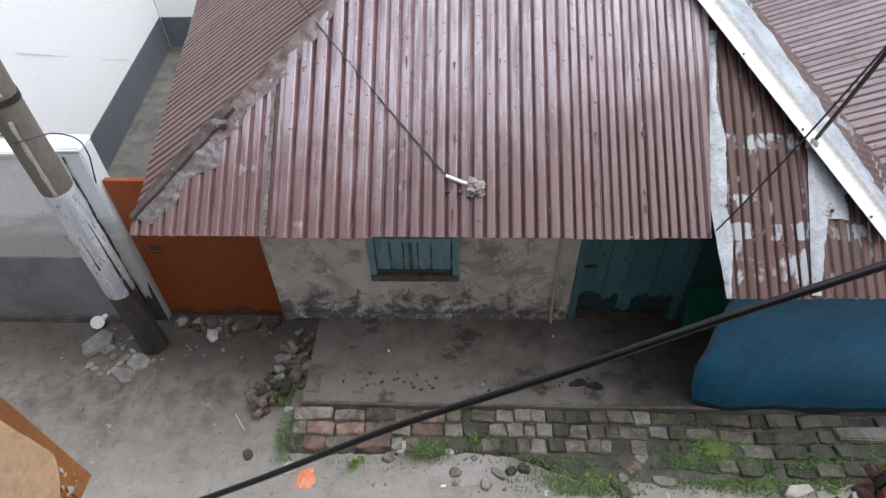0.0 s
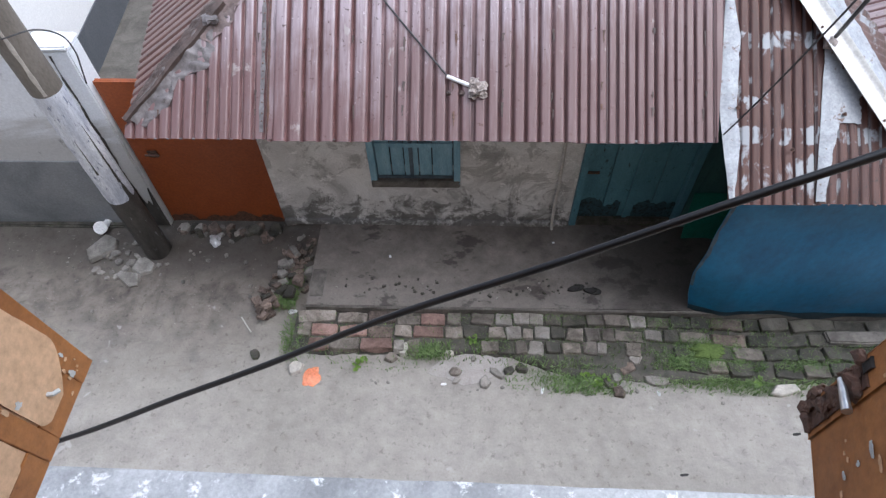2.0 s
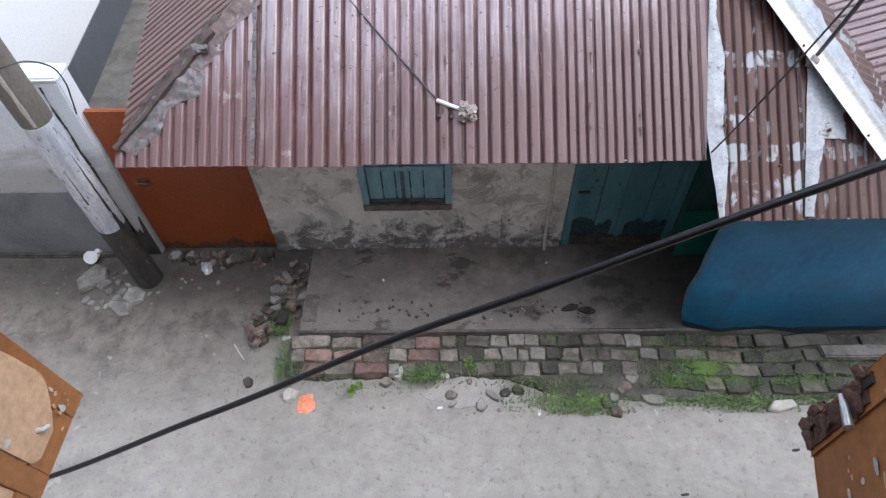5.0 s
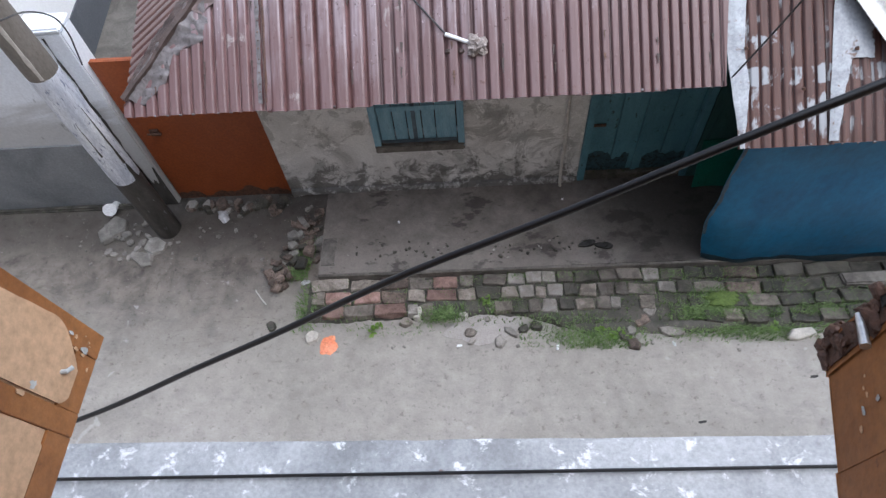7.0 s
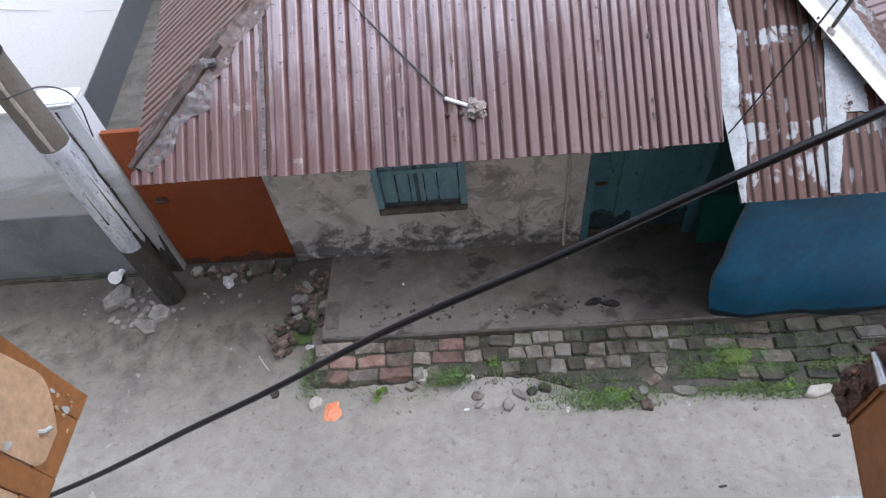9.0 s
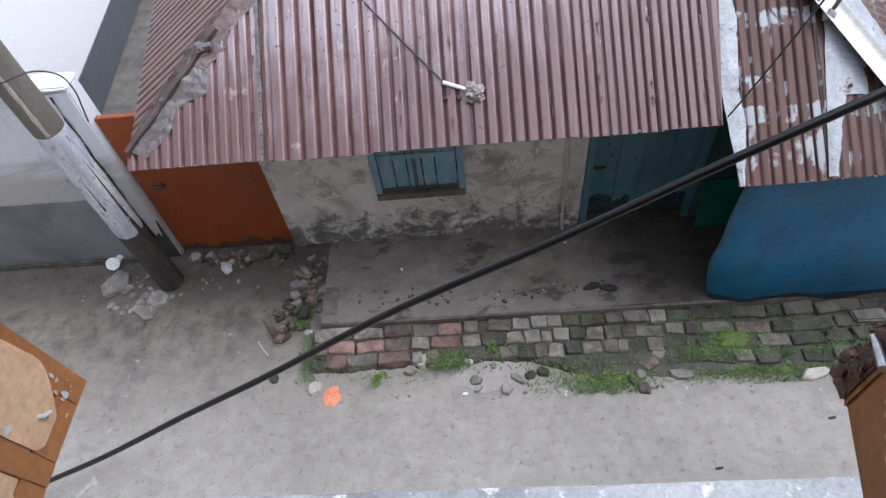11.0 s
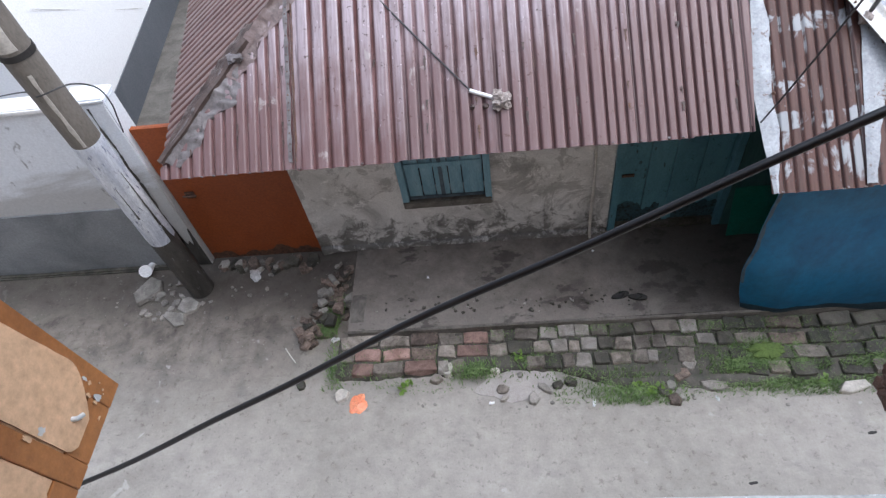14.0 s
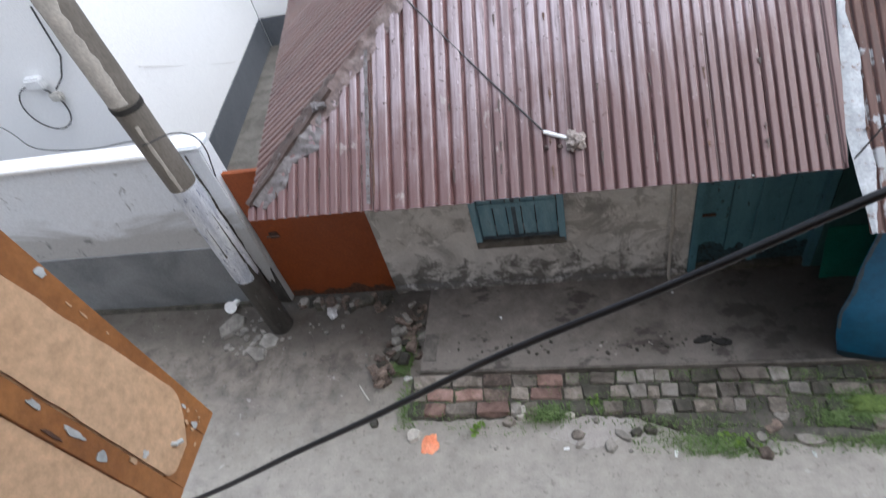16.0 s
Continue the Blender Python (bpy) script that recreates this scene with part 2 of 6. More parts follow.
    finish(nt, bsdf, col, r, calc(nt, "MULTIPLY_ADD", small, 0.3, freckle), 0.2, 0.004, calc(nt, "MULTIPLY", gone, metal), 0.12)
    return m


def wall_paint(name, top, patch, foot, foot_z, patch_amount=0.55, mould=0.0):
    """Whitewashed wall with grey bare plaster patches and streaks running down."""
    m, nt, bsdf, pos = start(name)
    streak = tex(nt, stretched(nt, pos, 5, 5, 0.7), 1.0, 6, 0.65, 0.3)
    big = tex(nt, stretched(nt, pos, 0.6, 0.6, 1.6), 1.4, 5, 0.6, 0.6)
    small = tex(nt, pos, 60, 4, 0.7)
    sep = nt.nodes.new("ShaderNodeSeparateXYZ")
    nt.links.new(pos, sep.inputs[0])
    lower = step(nt, calc(nt, "MULTIPLY_ADD", big, 0.9, sep.outputs["Z"]), foot_z + 0.62, foot_z + 0.42)
    bare = calc(nt, "MAXIMUM", lower, step(nt, big, patch_amount + 0.1, patch_amount + 0.16))
    col = mix(nt, bare, top, patch)
    col = mix(nt, calc(nt, "MULTIPLY", step(nt, streak, 0.56, 0.8), 0.45), col, foot)
    if mould:
        blots = tex(nt, stretched(nt, pos, 1.3, 1.3, 0.6), 6.5, 6, 0.72, 0.5)
        col = mix(nt, calc(nt, "MULTIPLY", step(nt, blots, 0.60, 0.70), mould), col, (0.09, 0.09, 0.088))
    col = mix(nt, 1.0, col, ramp(nt, small, ((0.25, (0.86, 0.86, 0.86)), (0.75, (1.1, 1.1, 1.1)))), "MULTIPLY")
    finish(nt, bsdf, col, 0.75, calc(nt, "MULTIPLY_ADD", small, 0.3, streak), 0.25, 0.006)
    return m


M_GROUND = ground_material()
M_PLASTER = plaster_material()
M_PLINTH = plinth_material()
M_PLINTH_EDGE = surface("pale_plinth_edge", (0.085, 0.077, 0.068), (0.20, 0.183, 0.163), (0.055, 0.05, 0.045), 6, 60, bump=0.4)
M_PATH = surface("alley_concrete", (0.095, 0.088, 0.077), (0.19, 0.178, 0.158), (0.09, 0.085, 0.075), 3.0, 50, bump=0.3)
# Front slope tin: the sky's lilac sheen is painted into both tones.
M_ROOF = tin_material("brown_tin_with_sheen", (0.214, 0.160, 0.170), (0.445, 0.382, 0.416), (0.30, 0.26, 0.25), 0.945, grime_no_sheen=(0.100, 0.038, 0.032))
# Side slopes: the same tin darkened, with no sheen painted in.
M_ROOF_SIDE = tin_material("dulled_brown_tin_side", (0.078, 0.035, 0.027), (0.155, 0.084, 0.068), (0.2, 0.16, 0.15), 0.93, (), (1.2, 14, 1.2), 3.0)
M_RUSTY = tin_material("rusty_patched_tin", (0.056, 0.019, 0.013), (0.108, 0.048, 0.036), (0.34, 0.36, 0.38), 0.875, (2.81, 3.30), (12, 1.0, 1.0), 7.0, 0.2, 0.55)
M_RUST_FAR = tin_material("rusted_far_tin", (0.060, 0.028, 0.020), (0.125, 0.070, 0.055), (0.30, 0.32, 0.34), 0.86, (), (12, 1.0, 1.0), 13.0, 0.2, 0.55)
M_FADED = tin_material("faded_brown_tin", (0.21, 0.15, 0.15), (0.33, 0.26, 0.265), (0.16, 0.08, 0.06), 0.9, (), (1.0, 10, 1.0), 11.0)
# Darker tins for the rib valleys: their shade is put into the colour.
M_GROOVE = tin_material("shaded_red_brown_groove", (0.085, 0.034, 0.031), (0.17, 0.088, 0.086), (0.09, 0.06, 0.05), 0.9, (), (8, 2.0, 2.0), 5.0)
M_GROOVE_SOFT = tin_material("shaded_plum_brown_groove", (0.145, 0.082, 0.083), (0.28, 0.192, 0.200), (0.12, 0.08, 0.07), 0.9, (), (8, 2.0, 2.0), 6.0, grime_no_sheen=(0.048, 0.022, 0.020))
M_GROOVE_RUST = tin_material("shaded_rusty_groove", (0.034, 0.013, 0.010), (0.075, 0.034, 0.026), (0.28, 0.29, 0.30), 0.87, (2.81, 3.30), (8, 2.0, 2.0), 9.0)
M_SILVER = surface("bare_zinc_sheet", (0.24, 0.255, 0.275), (0.42, 0.445, 0.475), (0.17, 0.115, 0.09), 4, 60, rough=(0.35, 0.6), bump=0.2, metal=0.1, spots=0.585)
M_CAP_WHITE = surface("cream_ridge_sheet", (0.60, 0.595, 0.57), (0.67, 0.665, 0.645), (0.5, 0.48, 0.44), 2, 50, rough=(0.35, 0.5), bump=0.08, spots=0.7)
M_FLASH = surface("pinkish_brown_flashing", (0.085, 0.058, 0.052), (0.225, 0.17, 0.162), (0.05, 0.032, 0.028), 9, 50, rough=(0.35, 0.6), bump=0.4, spots=0.6)
M_FLASH_GREY = surface("grey_torn_flashing", (0.070, 0.060, 0.058), (0.20, 0.183, 0.186), (0.06, 0.046, 0.042), 9, 50, rough=(0.35, 0.6), bump=0.4, spots=0.6)
M_HIP = surface("dirty_brown_hip_sheet", (0.038, 0.025, 0.021), (0.095, 0.066, 0.057), (0.16, 0.135, 0.125), 9, 60, rough=(0.4, 0.7), bump=0.6, spots=0.64)
M_HEM = surface("dark_sheet_hem", (0.006, 0.022, 0.034), (0.012, 0.04, 0.06), (0.02, 0.025, 0.02), 6, 60, rough=(0.4, 0.7), bump=0.3)
M_CEMENT = surface("rough_cement_lump", (0.24, 0.20, 0.18), (0.42, 0.37, 0.34), (0.10, 0.07, 0.06), 25, 90, bump=0.8, spots=0.56)
M_GATE = surface("orange_brown_gate_paint", (0.24, 0.052, 0.010), (0.31, 0.075, 0.017), (0.10, 0.04, 0.025), 1.6, 50, rough=(0.4, 0.6), bump=0.15, spots=0.70)
M_BLUE_WOOD = surface("blue_painted_boards", (0.17, 0.33, 0.43), (0.26, 0.44, 0.53), (0.05, 0.075, 0.09), 6, 60, rough=(0.5, 0.8), bump=0.3, stretch=(3, 3, 0.5))
M_BLUE_DARK = surface("weathered_blue_edge", (0.06, 0.085, 0.11), (0.11, 0.16, 0.2), (0.03, 0.03, 0.035), 8, 60, bump=0.4)
M_DOOR_FOOT = surface("mouldy_door_foot", (0.02, 0.045, 0.055), (0.04, 0.10, 0.125), (0.012, 0.016, 0.018), 9, 60, rough=(0.4, 0.7), bump=0.4, spots=0.5)
M_TEAL = surface("teal_door_paint", (0.060, 0.165, 0.215), (0.10, 0.245, 0.305), (0.018, 0.035, 0.04), 2.6, 60, rough=(0.35, 0.6), bump=0.2, stretch=(1.5, 1.5, 0.8), spots=0.6)
M_BOARDING = surface("dark_green_boarding", (0.026, 0.078, 0.080), (0.05, 0.13, 0.13), (0.008, 0.012, 0.012), 4, 60, rough=(0.45, 0.7), bump=0.3, stretch=(3, 3, 0.5))
M_GREEN_SHEET = surface("green_plastic_sheet", (0.012, 0.14, 0.10), (0.02, 0.19, 0.14), (0.01, 0.06, 0.05), 3, 50, rough=(0.3, 0.5), bump=0.2)
M_TARP = surface("blue_sheet_paint", (0.004, 0.086, 0.190), (0.008, 0.150, 0.310), (0.025, 0.085, 0.14), 1.5, 18, rough=(0.3, 0.5), bump=0.05, stretch=(1, 1, 0.7), spots=0.66)
M_WHITEWASH = wall_paint("whitewash", (0.80, 0.83, 0.87), (0.50, 0.50, 0.495), (0.48, 0.49, 0.50), 1.12, 0.55, 0.6)
M_WHITE_WALL = wall_paint("white_house_paint", (0.91, 0.91, 0.91), (0.88, 0.885, 0.89), (0.84, 0.845, 0.855), -2.0, 0.72)
M_DADO = surface("dark_grey_dado_paint", (0.175, 0.185, 0.197), (0.28, 0.292, 0.305), (0.33, 0.335, 0.335), 1.7, 50, rough=(0.5, 0.75), bump=0.2, spots=0.68)
M_SKIRT = surface("slate_grey_skirting", (0.10, 0.11, 0.125), (0.135, 0.145, 0.16), (0.18, 0.19, 0.2), 1.2, 50, rough=(0.5, 0.7), bump=0.1, spots=0.7)
M_POLE = surface("pole_concrete", (0.145, 0.13, 0.11), (0.20, 0.18, 0.155), (0.10, 0.09, 0.075), 5, 70, bump=0.4, stretch=(1, 1, 0.4))
M_POLE_WHITE = surface("pole_whitewash", (0.42, 0.45, 0.52), (0.80, 0.82, 0.86), (0.20, 0.22, 0.30), 4, 60, bump=0.3, stretch=(2.2, 2.2, 0.6), spots=0.56)
M_POLE_BLACK = surface("pole_tar", (0.032, 0.029, 0.026), (0.075, 0.069, 0.06), (0.24, 0.24, 0.25), 5, 60, bump=0.5, stretch=(1.6, 1.6, 0.4), spots=0.61)
M_MORTAR = surface("pale_mortar", (0.42, 0.39, 0.35), (0.56, 0.53, 0.48), None, 8, 60, bump=0.4)
M_BRICK = surface("worn_paving_brick", (0.098, 0.082, 0.066), (0.29, 0.255, 0.222), (0.066, 0.064, 0.042), 9, 110, rough=(0.35, 0.8), bump=1.0, vary=0.45, spots=0.585, dist=0.012)
M_BRICK_PALE = surface("pale_worn_brick", (0.17, 0.152, 0.133), (0.375, 0.348, 0.318), (0.09, 0.085, 0.066), 9, 110, rough=(0.4, 0.8), bump=0.9, vary=0.25, spots=0.62, dist=0.012)
# Wet mossy brick; courses by the blue sheet use it as painted shade.
M_BRICK_WET_SHADE = surface("dark_mossy_shaded_brick", (0.034, 0.032, 0.024), (0.105, 0.096, 0.078), (0.045, 0.052, 0.026), 9, 110, rough=(0.3, 0.7), bump=0.9, vary=0.45, spots=0.57, dist=0.012)
M_BRICK_RED = surface("red_paving_brick", (0.17, 0.098, 0.080), (0.36, 0.235, 0.20), (0.075, 0.062, 0.05), 9, 110, rough=(0.35, 0.8), bump=0.9, vary=0.3, spots=0.60, dist=0.012)
M_BRICK_BROWN = surface("broken_brown_brick", (0.085, 0.062, 0.049), (0.25, 0.19, 0.158), (0.05, 0.04, 0.03), 15, 60, rough=(0.4, 0.8), bump=0.9, vary=0.45, spots=0.56, dist=0.012)
M_STONE = surface("broken_cement_lumps", (0.17, 0.158, 0.142), (0.34, 0.32, 0.29), (0.08, 0.075, 0.065), 10, 80, bump=0.7, vary=0.3)
M_SOIL = surface("wet_soil_joint", (0.036, 0.033, 0.026), (0.105, 0.096, 0.080), (0.042, 0.056, 0.024), 8, 80, bump=0.8, spots=0.55)
M_SAND = surface("spilt_sand", (0.36, 0.332, 0.31), (0.43, 0.402, 0.38), None, 8, 120, bump=0.5)
M_GRASS = surface("grass_blades", (0.095, 0.165, 0.045), (0.19, 0.28, 0.10), (0.32, 0.38, 0.22), 8, 60, rough=(0.5, 0.7), bump=0.0)
M_WEED = surface("weed_leaf", (0.12, 0.22, 0.035), (0.20, 0.32, 0.06), None, 12, 60, rough=(0.4, 0.6), bump=0.0)
M_MOSS = surface("bright_moss", (0.075, 0.125, 0.025), (0.145, 0.215, 0.05), (0.05, 0.065, 0.028), 30, 160, rough=(0.7, 0.9), bump=0.9)
M_CABLE = surface("black_cable_rubber", (0.004, 0.004, 0.005), (0.009, 0.009, 0.010), None, 20, 90, rough=(0.3, 0.45), bump=0.1)
M_WIRE = surface("grey_wire", (0.04, 0.04, 0.042), (0.07, 0.07, 0.072), None, 20, 90, bump=0.1)
M_PLASTIC = surface("white_plastic", (0.74, 0.75, 0.76), (0.82, 0.83, 0.84), None, 10, 60, rough=(0.3, 0.45), bump=0.05)
M_PVC = surface("aged_pvc", (0.46, 0.44, 0.40), (0.58, 0.56, 0.52), None, 10, 60, rough=(0.4, 0.55), bump=0.1)
M_ORANGE = surface("orange_plastic_film", (0.80, 0.22, 0.10), (0.88, 0.36, 0.20), None, 14, 60, rough=(0.3, 0.5), bump=0.3)
M_FOIL = surface("pale_foil", (0.5, 0.5, 0.51), (0.75, 0.75, 0.76), (0.25, 0.25, 0.26), 30, 80, rough=(0.25, 0.45), bump=0.3, metal=0.3)
M_RUBBER = surface("dark_rubber", (0.018, 0.017, 0.016), (0.035, 0.033, 0.03), None, 20, 80, bump=0.2)
M_TAN = surface("tan_shutter_paint", (0.55, 0.35, 0.205), (0.61, 0.405, 0.25), (0.50, 0.29, 0.165), 3, 60, rough=(0.45, 0.6), bump=0.1, spots=0.68)
M_BROWN = surface("brown_shutter_paint", (0.26, 0.102, 0.030), (0.365, 0.155, 0.048), (0.18, 0.075, 0.034), 5, 60, rough=(0.4, 0.6), bump=0.2, spots=0.62)
M_PEEL = surface("pale_old_paint", (0.40, 0.42, 0.42), (0.55, 0.57, 0.57), None, 12, 60, bump=0.3)
M_RUST = surface("dark_rusty_iron", (0.05, 0.028, 0.02), (0.14, 0.07, 0.045), (0.02, 0.014, 0.012), 30, 90, bump=0.7)
M_STEEL = surface("bright_steel", (0.55, 0.55, 0.55), (0.7, 0.7, 0.7), None, 12, 60, rough=(0.25, 0.4), bump=0.1, metal=0.8)
M_LEDGE = surface("stained_white_ledge", (0.24, 0.25, 0.262), (0.44, 0.457, 0.475), (0.74, 0.76, 0.785), 2.6, 60, rough=(0.4, 0.7), bump=0.35, lo=0.3, hi=0.62, spots=0.57)
M_OWN = surface("tan_house_plaster", (0.50, 0.40, 0.30), (0.58, 0.47, 0.36), None, 1.5, 50, bump=0.2)
M_DARK = surface("dark_room_plaster", (0.10, 0.095, 0.09), (0.14, 0.135, 0.13), None, 1.5, 50, bump=0.2)


# ---- mesh helpers ----
def empty(name, x=0, y=0, z=0):
    ob = new(name)
    ob.location = (x, y, z)
    ob.empty_display_size = 0.1
    bpy.context.view_layer.update()
    return ob


def part(name, bm, material, parent=None, label="", smooth=False, second=None):
    """Links a bmesh, in world coordinates, as one mesh object."""
    me = bpy.data.meshes.new(name)
    bmesh.ops.recalc_face_normals(bm, faces=bm.faces)
    bm.to_mesh(me)
    bm.free()
    if smooth:
        for p in me.polygons:
            p.use_smooth = True
        me.set_sharp_from_angle(angle=radians(42))
    me.materials.append(material)
    if second:
        me.materials.append(second)
    ob = new(name, me)
    if parent:
        ob.parent = parent
        bpy.context.view_layer.update()
        ob.matrix_parent_inverse = parent.matrix_world.inverted()
    return tagged(ob, label) if label else ob


def thing(name, bm, material, label, category, group="", kind="", smooth=False):
    return tagged(part(name, bm, material, None, "", smooth), label, category, group, kind)


def box(x0, x1, y0, y1, z0, z1, bevel=0.0, bm=None):
    bm = bm or bmesh.new()
    made = bmesh.ops.create_cube(bm, size=1.0)["verts"]
    for v in made:
        v.co = Vector((x0 if v.co.x < 0 else x1, y0 if v.co.y < 0 else y1, z0 if v.co.z < 0 else z1))
    if bevel:
        edges = {e for v in made for e in v.link_edges}
        bmesh.ops.bevel(bm, geom=list(edges), offset=bevel, segments=2, affect="EDGES")
    return bm


def roughen(bm, amount, scale, cuts=0):
    if cuts:
        bmesh.ops.subdivide_edges(bm, edges=bm.edges[:], cuts=cuts, use_grid_fill=True)
    for v in bm.verts:
        v.co += noise.noise_vector(v.co * scale) * amount
    return bm


def lump(x, y, z, sx, sy, sz, seed, rough=0.35, turn=0.0, sub=2, grain=1.6):
    """A broken stone: a faceted block with knocked-off corners, resting at z."""
    bm = bmesh.new()
    bmesh.ops.create_icosphere(bm, subdivisions=sub, radius=1.0)
    c, s = math.cos(turn), math.sin(turn)
    for v in bm.verts:
        q = v.co.copy()
        k = max(abs(q.x), abs(q.y), abs(q.z))
        q = q.lerp(q / k * 0.8, 0.85)
        q += noise.noise_vector(q * grain + Vector((seed, seed * 1.7, 3.1))) * rough
        q = Vector((q.x * sx / 2, q.y * sy / 2, q.z * sz / 2))
        v.co = Vector((x + c * q.x - s * q.y, y + s * q.x + c * q.y, q.z))
    low = min(v.co.z for v in bm.verts)
    for v in bm.verts:
        v.co.z += z - low - 0.004
    return bm


def tube(points, radius, sides=8, taper=None, bm=None, caps=True):
    bm = bm or bmesh.new()
    pts = [Vector(p) for p in points]
    rings = []
    for i, p in enumerate(pts):
        d = (pts[min(i + 1, len(pts) - 1)] - pts[max(i - 1, 0)]).normalized()
        a = d.orthogonal().normalized() if i == 0 else (rings[-1][1] - d * rings[-1][1].dot(d)).normalized()
        b = d.cross(a)
        r = radius if taper is None else radius + (taper - radius) * i / (len(pts) - 1)
        ring = [bm.verts.new(p + r * (math.cos(2 * math.pi * k / sides) * a + math.sin(2 * math.pi * k / sides) * b)) for k in range(sides)]
        rings.append((ring, a))
    for (r0, _), (r1, _) in zip(rings, rings[1:]):
        for k in range(sides):
            bm.faces.new((r0[k], r0[(k + 1) % sides], r1[(k + 1) % sides], r1[k]))
    if caps:
        bm.faces.new(rings[0][0][::-1])
        bm.faces.new(rings[-1][0])
    return bm


def sagging(a, b, sag, n=40):
    a, b = Vector(a), Vector(b)
    return [a.lerp(b, i / n) - Vector((0, 0, sag * 4 * (i / n) * (1 - i / n))) for i in range(n + 1)]


def smooth_line(points, steps=6):
    """A Catmull-Rom line through the points."""
    p = [Vector(q) for q in points]
    p = [p[0]] + p + [p[-1]]
    out = []
    for i in range(1, len(p) - 2):
        for k in range(steps):
            t = k / steps
            out.append(0.5 * (2 * p[i] + (p[i + 1] - p[i - 1]) * t + (2 * p[i - 1] - 5 * p[i] + 4 * p[i + 1] - p[i + 2]) * t ** 2
                              + (3 * p[i] - p[i - 1] - 3 * p[i + 1] + p[i + 2]) * t ** 3))
    return out + [p[-1]]


def corrugated(base, across, up, width, length_at, pitch=0.09, depth=0.0125, lift=0.0, phase=0.0, rows=8, dents=0.0015, thick=0.0015, start_at=None):
    """A corrugated sheet: ribs run along up from the line base + across * u; length_at(u) is each rib's length."""
    bm = bmesh.new()
    base, across, up = Vector(base), Vector(across).normalized(), Vector(up).normalized()
    normal = across.cross(up).normalized()
    if normal.z < 0:
        normal = -normal
    n = max(2, int(width / pitch * 14))
    grids = []
    for side in (0, 1):
        grid = []
        for i in range(n + 1):
            u = width * i / n
            ln = max(length_at(u), 0.002)
            s0 = start_at(u) if start_at else 0.0
            col = []
            for j in range(rows + 1):
                s = s0 + (ln - s0) * j / rows
                p = base + across * u + up * s
                h = depth * (2 * min(1.0, 1.55 * abs(math.cos(math.pi * (u + phase) / pitch))) ** 0.85 - 1) + lift + dents * noise.noise(p * 5) * 2
                col.append(bm.verts.new(p + normal * (h - thick * side)))
            grid.append(col)
        grids.append(grid)
    g0, g1 = grids
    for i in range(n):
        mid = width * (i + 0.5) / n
        # Valley faces take the darker second material, painted shade between the ribs.
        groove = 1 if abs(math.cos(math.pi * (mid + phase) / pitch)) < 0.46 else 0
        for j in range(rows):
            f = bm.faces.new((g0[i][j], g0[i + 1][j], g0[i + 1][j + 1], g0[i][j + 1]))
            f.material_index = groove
            bm.faces.new((g1[i][j], g1[i][j + 1], g1[i + 1][j + 1], g1[i + 1][j]))
        bm.faces.new((g0[i][0], g1[i][0], g1[i + 1][0], g0[i + 1][0]))
    for j in range(rows):
        for i in (0, n):
            bm.faces.new((g0[i][j], g0[i][j + 1], g1[i][j + 1], g1[i][j]))
    return bm


def wall_shell(xs, zs, y0, y1, holes):
    """One wall with openings: cells of the grid xs by zs, without those in holes."""
    bm = bmesh.new()
    v = {}

    def vert(i, j, k):
        if (i, j, k) not in v:
            v[i, j, k] = bm.verts.new((xs[i], (y0, y1)[k], zs[j]))
        return v[i, j, k]
    solid = {(i, j) for i in range(len(xs) - 1) for j in range(len(zs) - 1)} - set(holes)
    for i, j in solid:
        for k in (0, 1):
            bm.faces.new([vert(a, b, k) for a, b in ((i, j), (i + 1, j), (i + 1, j + 1), (i, j + 1))])
        for (di, dj), (a, b) in (((-1, 0), ((i, j), (i, j + 1))), ((1, 0), ((i + 1, j), (i + 1, j + 1))), ((0, -1), ((i, j), (i + 1, j))), ((0, 1), ((i, j + 1), (i + 1, j + 1)))):
            if (i + di, j + dj) not in solid:
                bm.faces.new((vert(*a, 0), vert(*b, 0), vert(*b, 1), vert(*a, 1)))
    return bm


def sheet(points_at, nu, nv, thick, away):
    """A thin sheet with two faces and rims: points_at(u, v) in 0..1, thickened along away."""
    bm = bmesh.new()
    away = Vector(away).normalized() * thick
    g = [[[bm.verts.new(Vector(points_at(i / nu, j / nv)) + away * k) for j in range(nv + 1)] for i in range(nu + 1)] for k in (0, 1)]
    for i in range(nu):
        for j in range(nv):
            bm.faces.new((g[0][i][j], g[0][i + 1][j], g[0][i + 1][j + 1], g[0][i][j + 1]))
            bm.faces.new((g[1][i][j], g[1][i][j + 1], g[1][i + 1][j + 1], g[1][i + 1][j]))
    for i in range(nu):
        for j in (0, nv):
            bm.faces.new((g[0][i][j], g[1][i][j], g[1][i + 1][j], g[0][i + 1][j]))
    for j in range(nv):
        for i in (0, nu):
            bm.faces.new((g[0][i][j], g[0][i][j + 1], g[1][i][j + 1], g[1][i][j]))
    return bm


# ---- ground ----
def ground_height(x, y):
    h = 0.006 * noise.noise(Vector((x * 1.7, y * 1.7, 0.3))) + 0.003 * noise.noise(Vector((x * 7, y * 7, 1.3)))
    rough = max(0.0, min(1.0, (y - 2.3) / 0.6)) * max(0.0, min(1.0, (-1.0 - x) / 0.5)) * max(0.0, min(1.0, (3.55 - y) / 0.2))
    ramp_up = 0.105 * max(0.0, min(1.0, (x + 1.62) / 0.4)) * max(0.0, min(1.0, (y - 3.02) / 0.12)) * (1.0 if x < -1.1 else 0.0)
    return h + ramp_up + rough * (0.022 * noise.noise(Vector((x * 3.1, y * 3.1, 5.0))) + 0.012 * noise.noise(Vector((x * 11, y * 11, 2.0))))


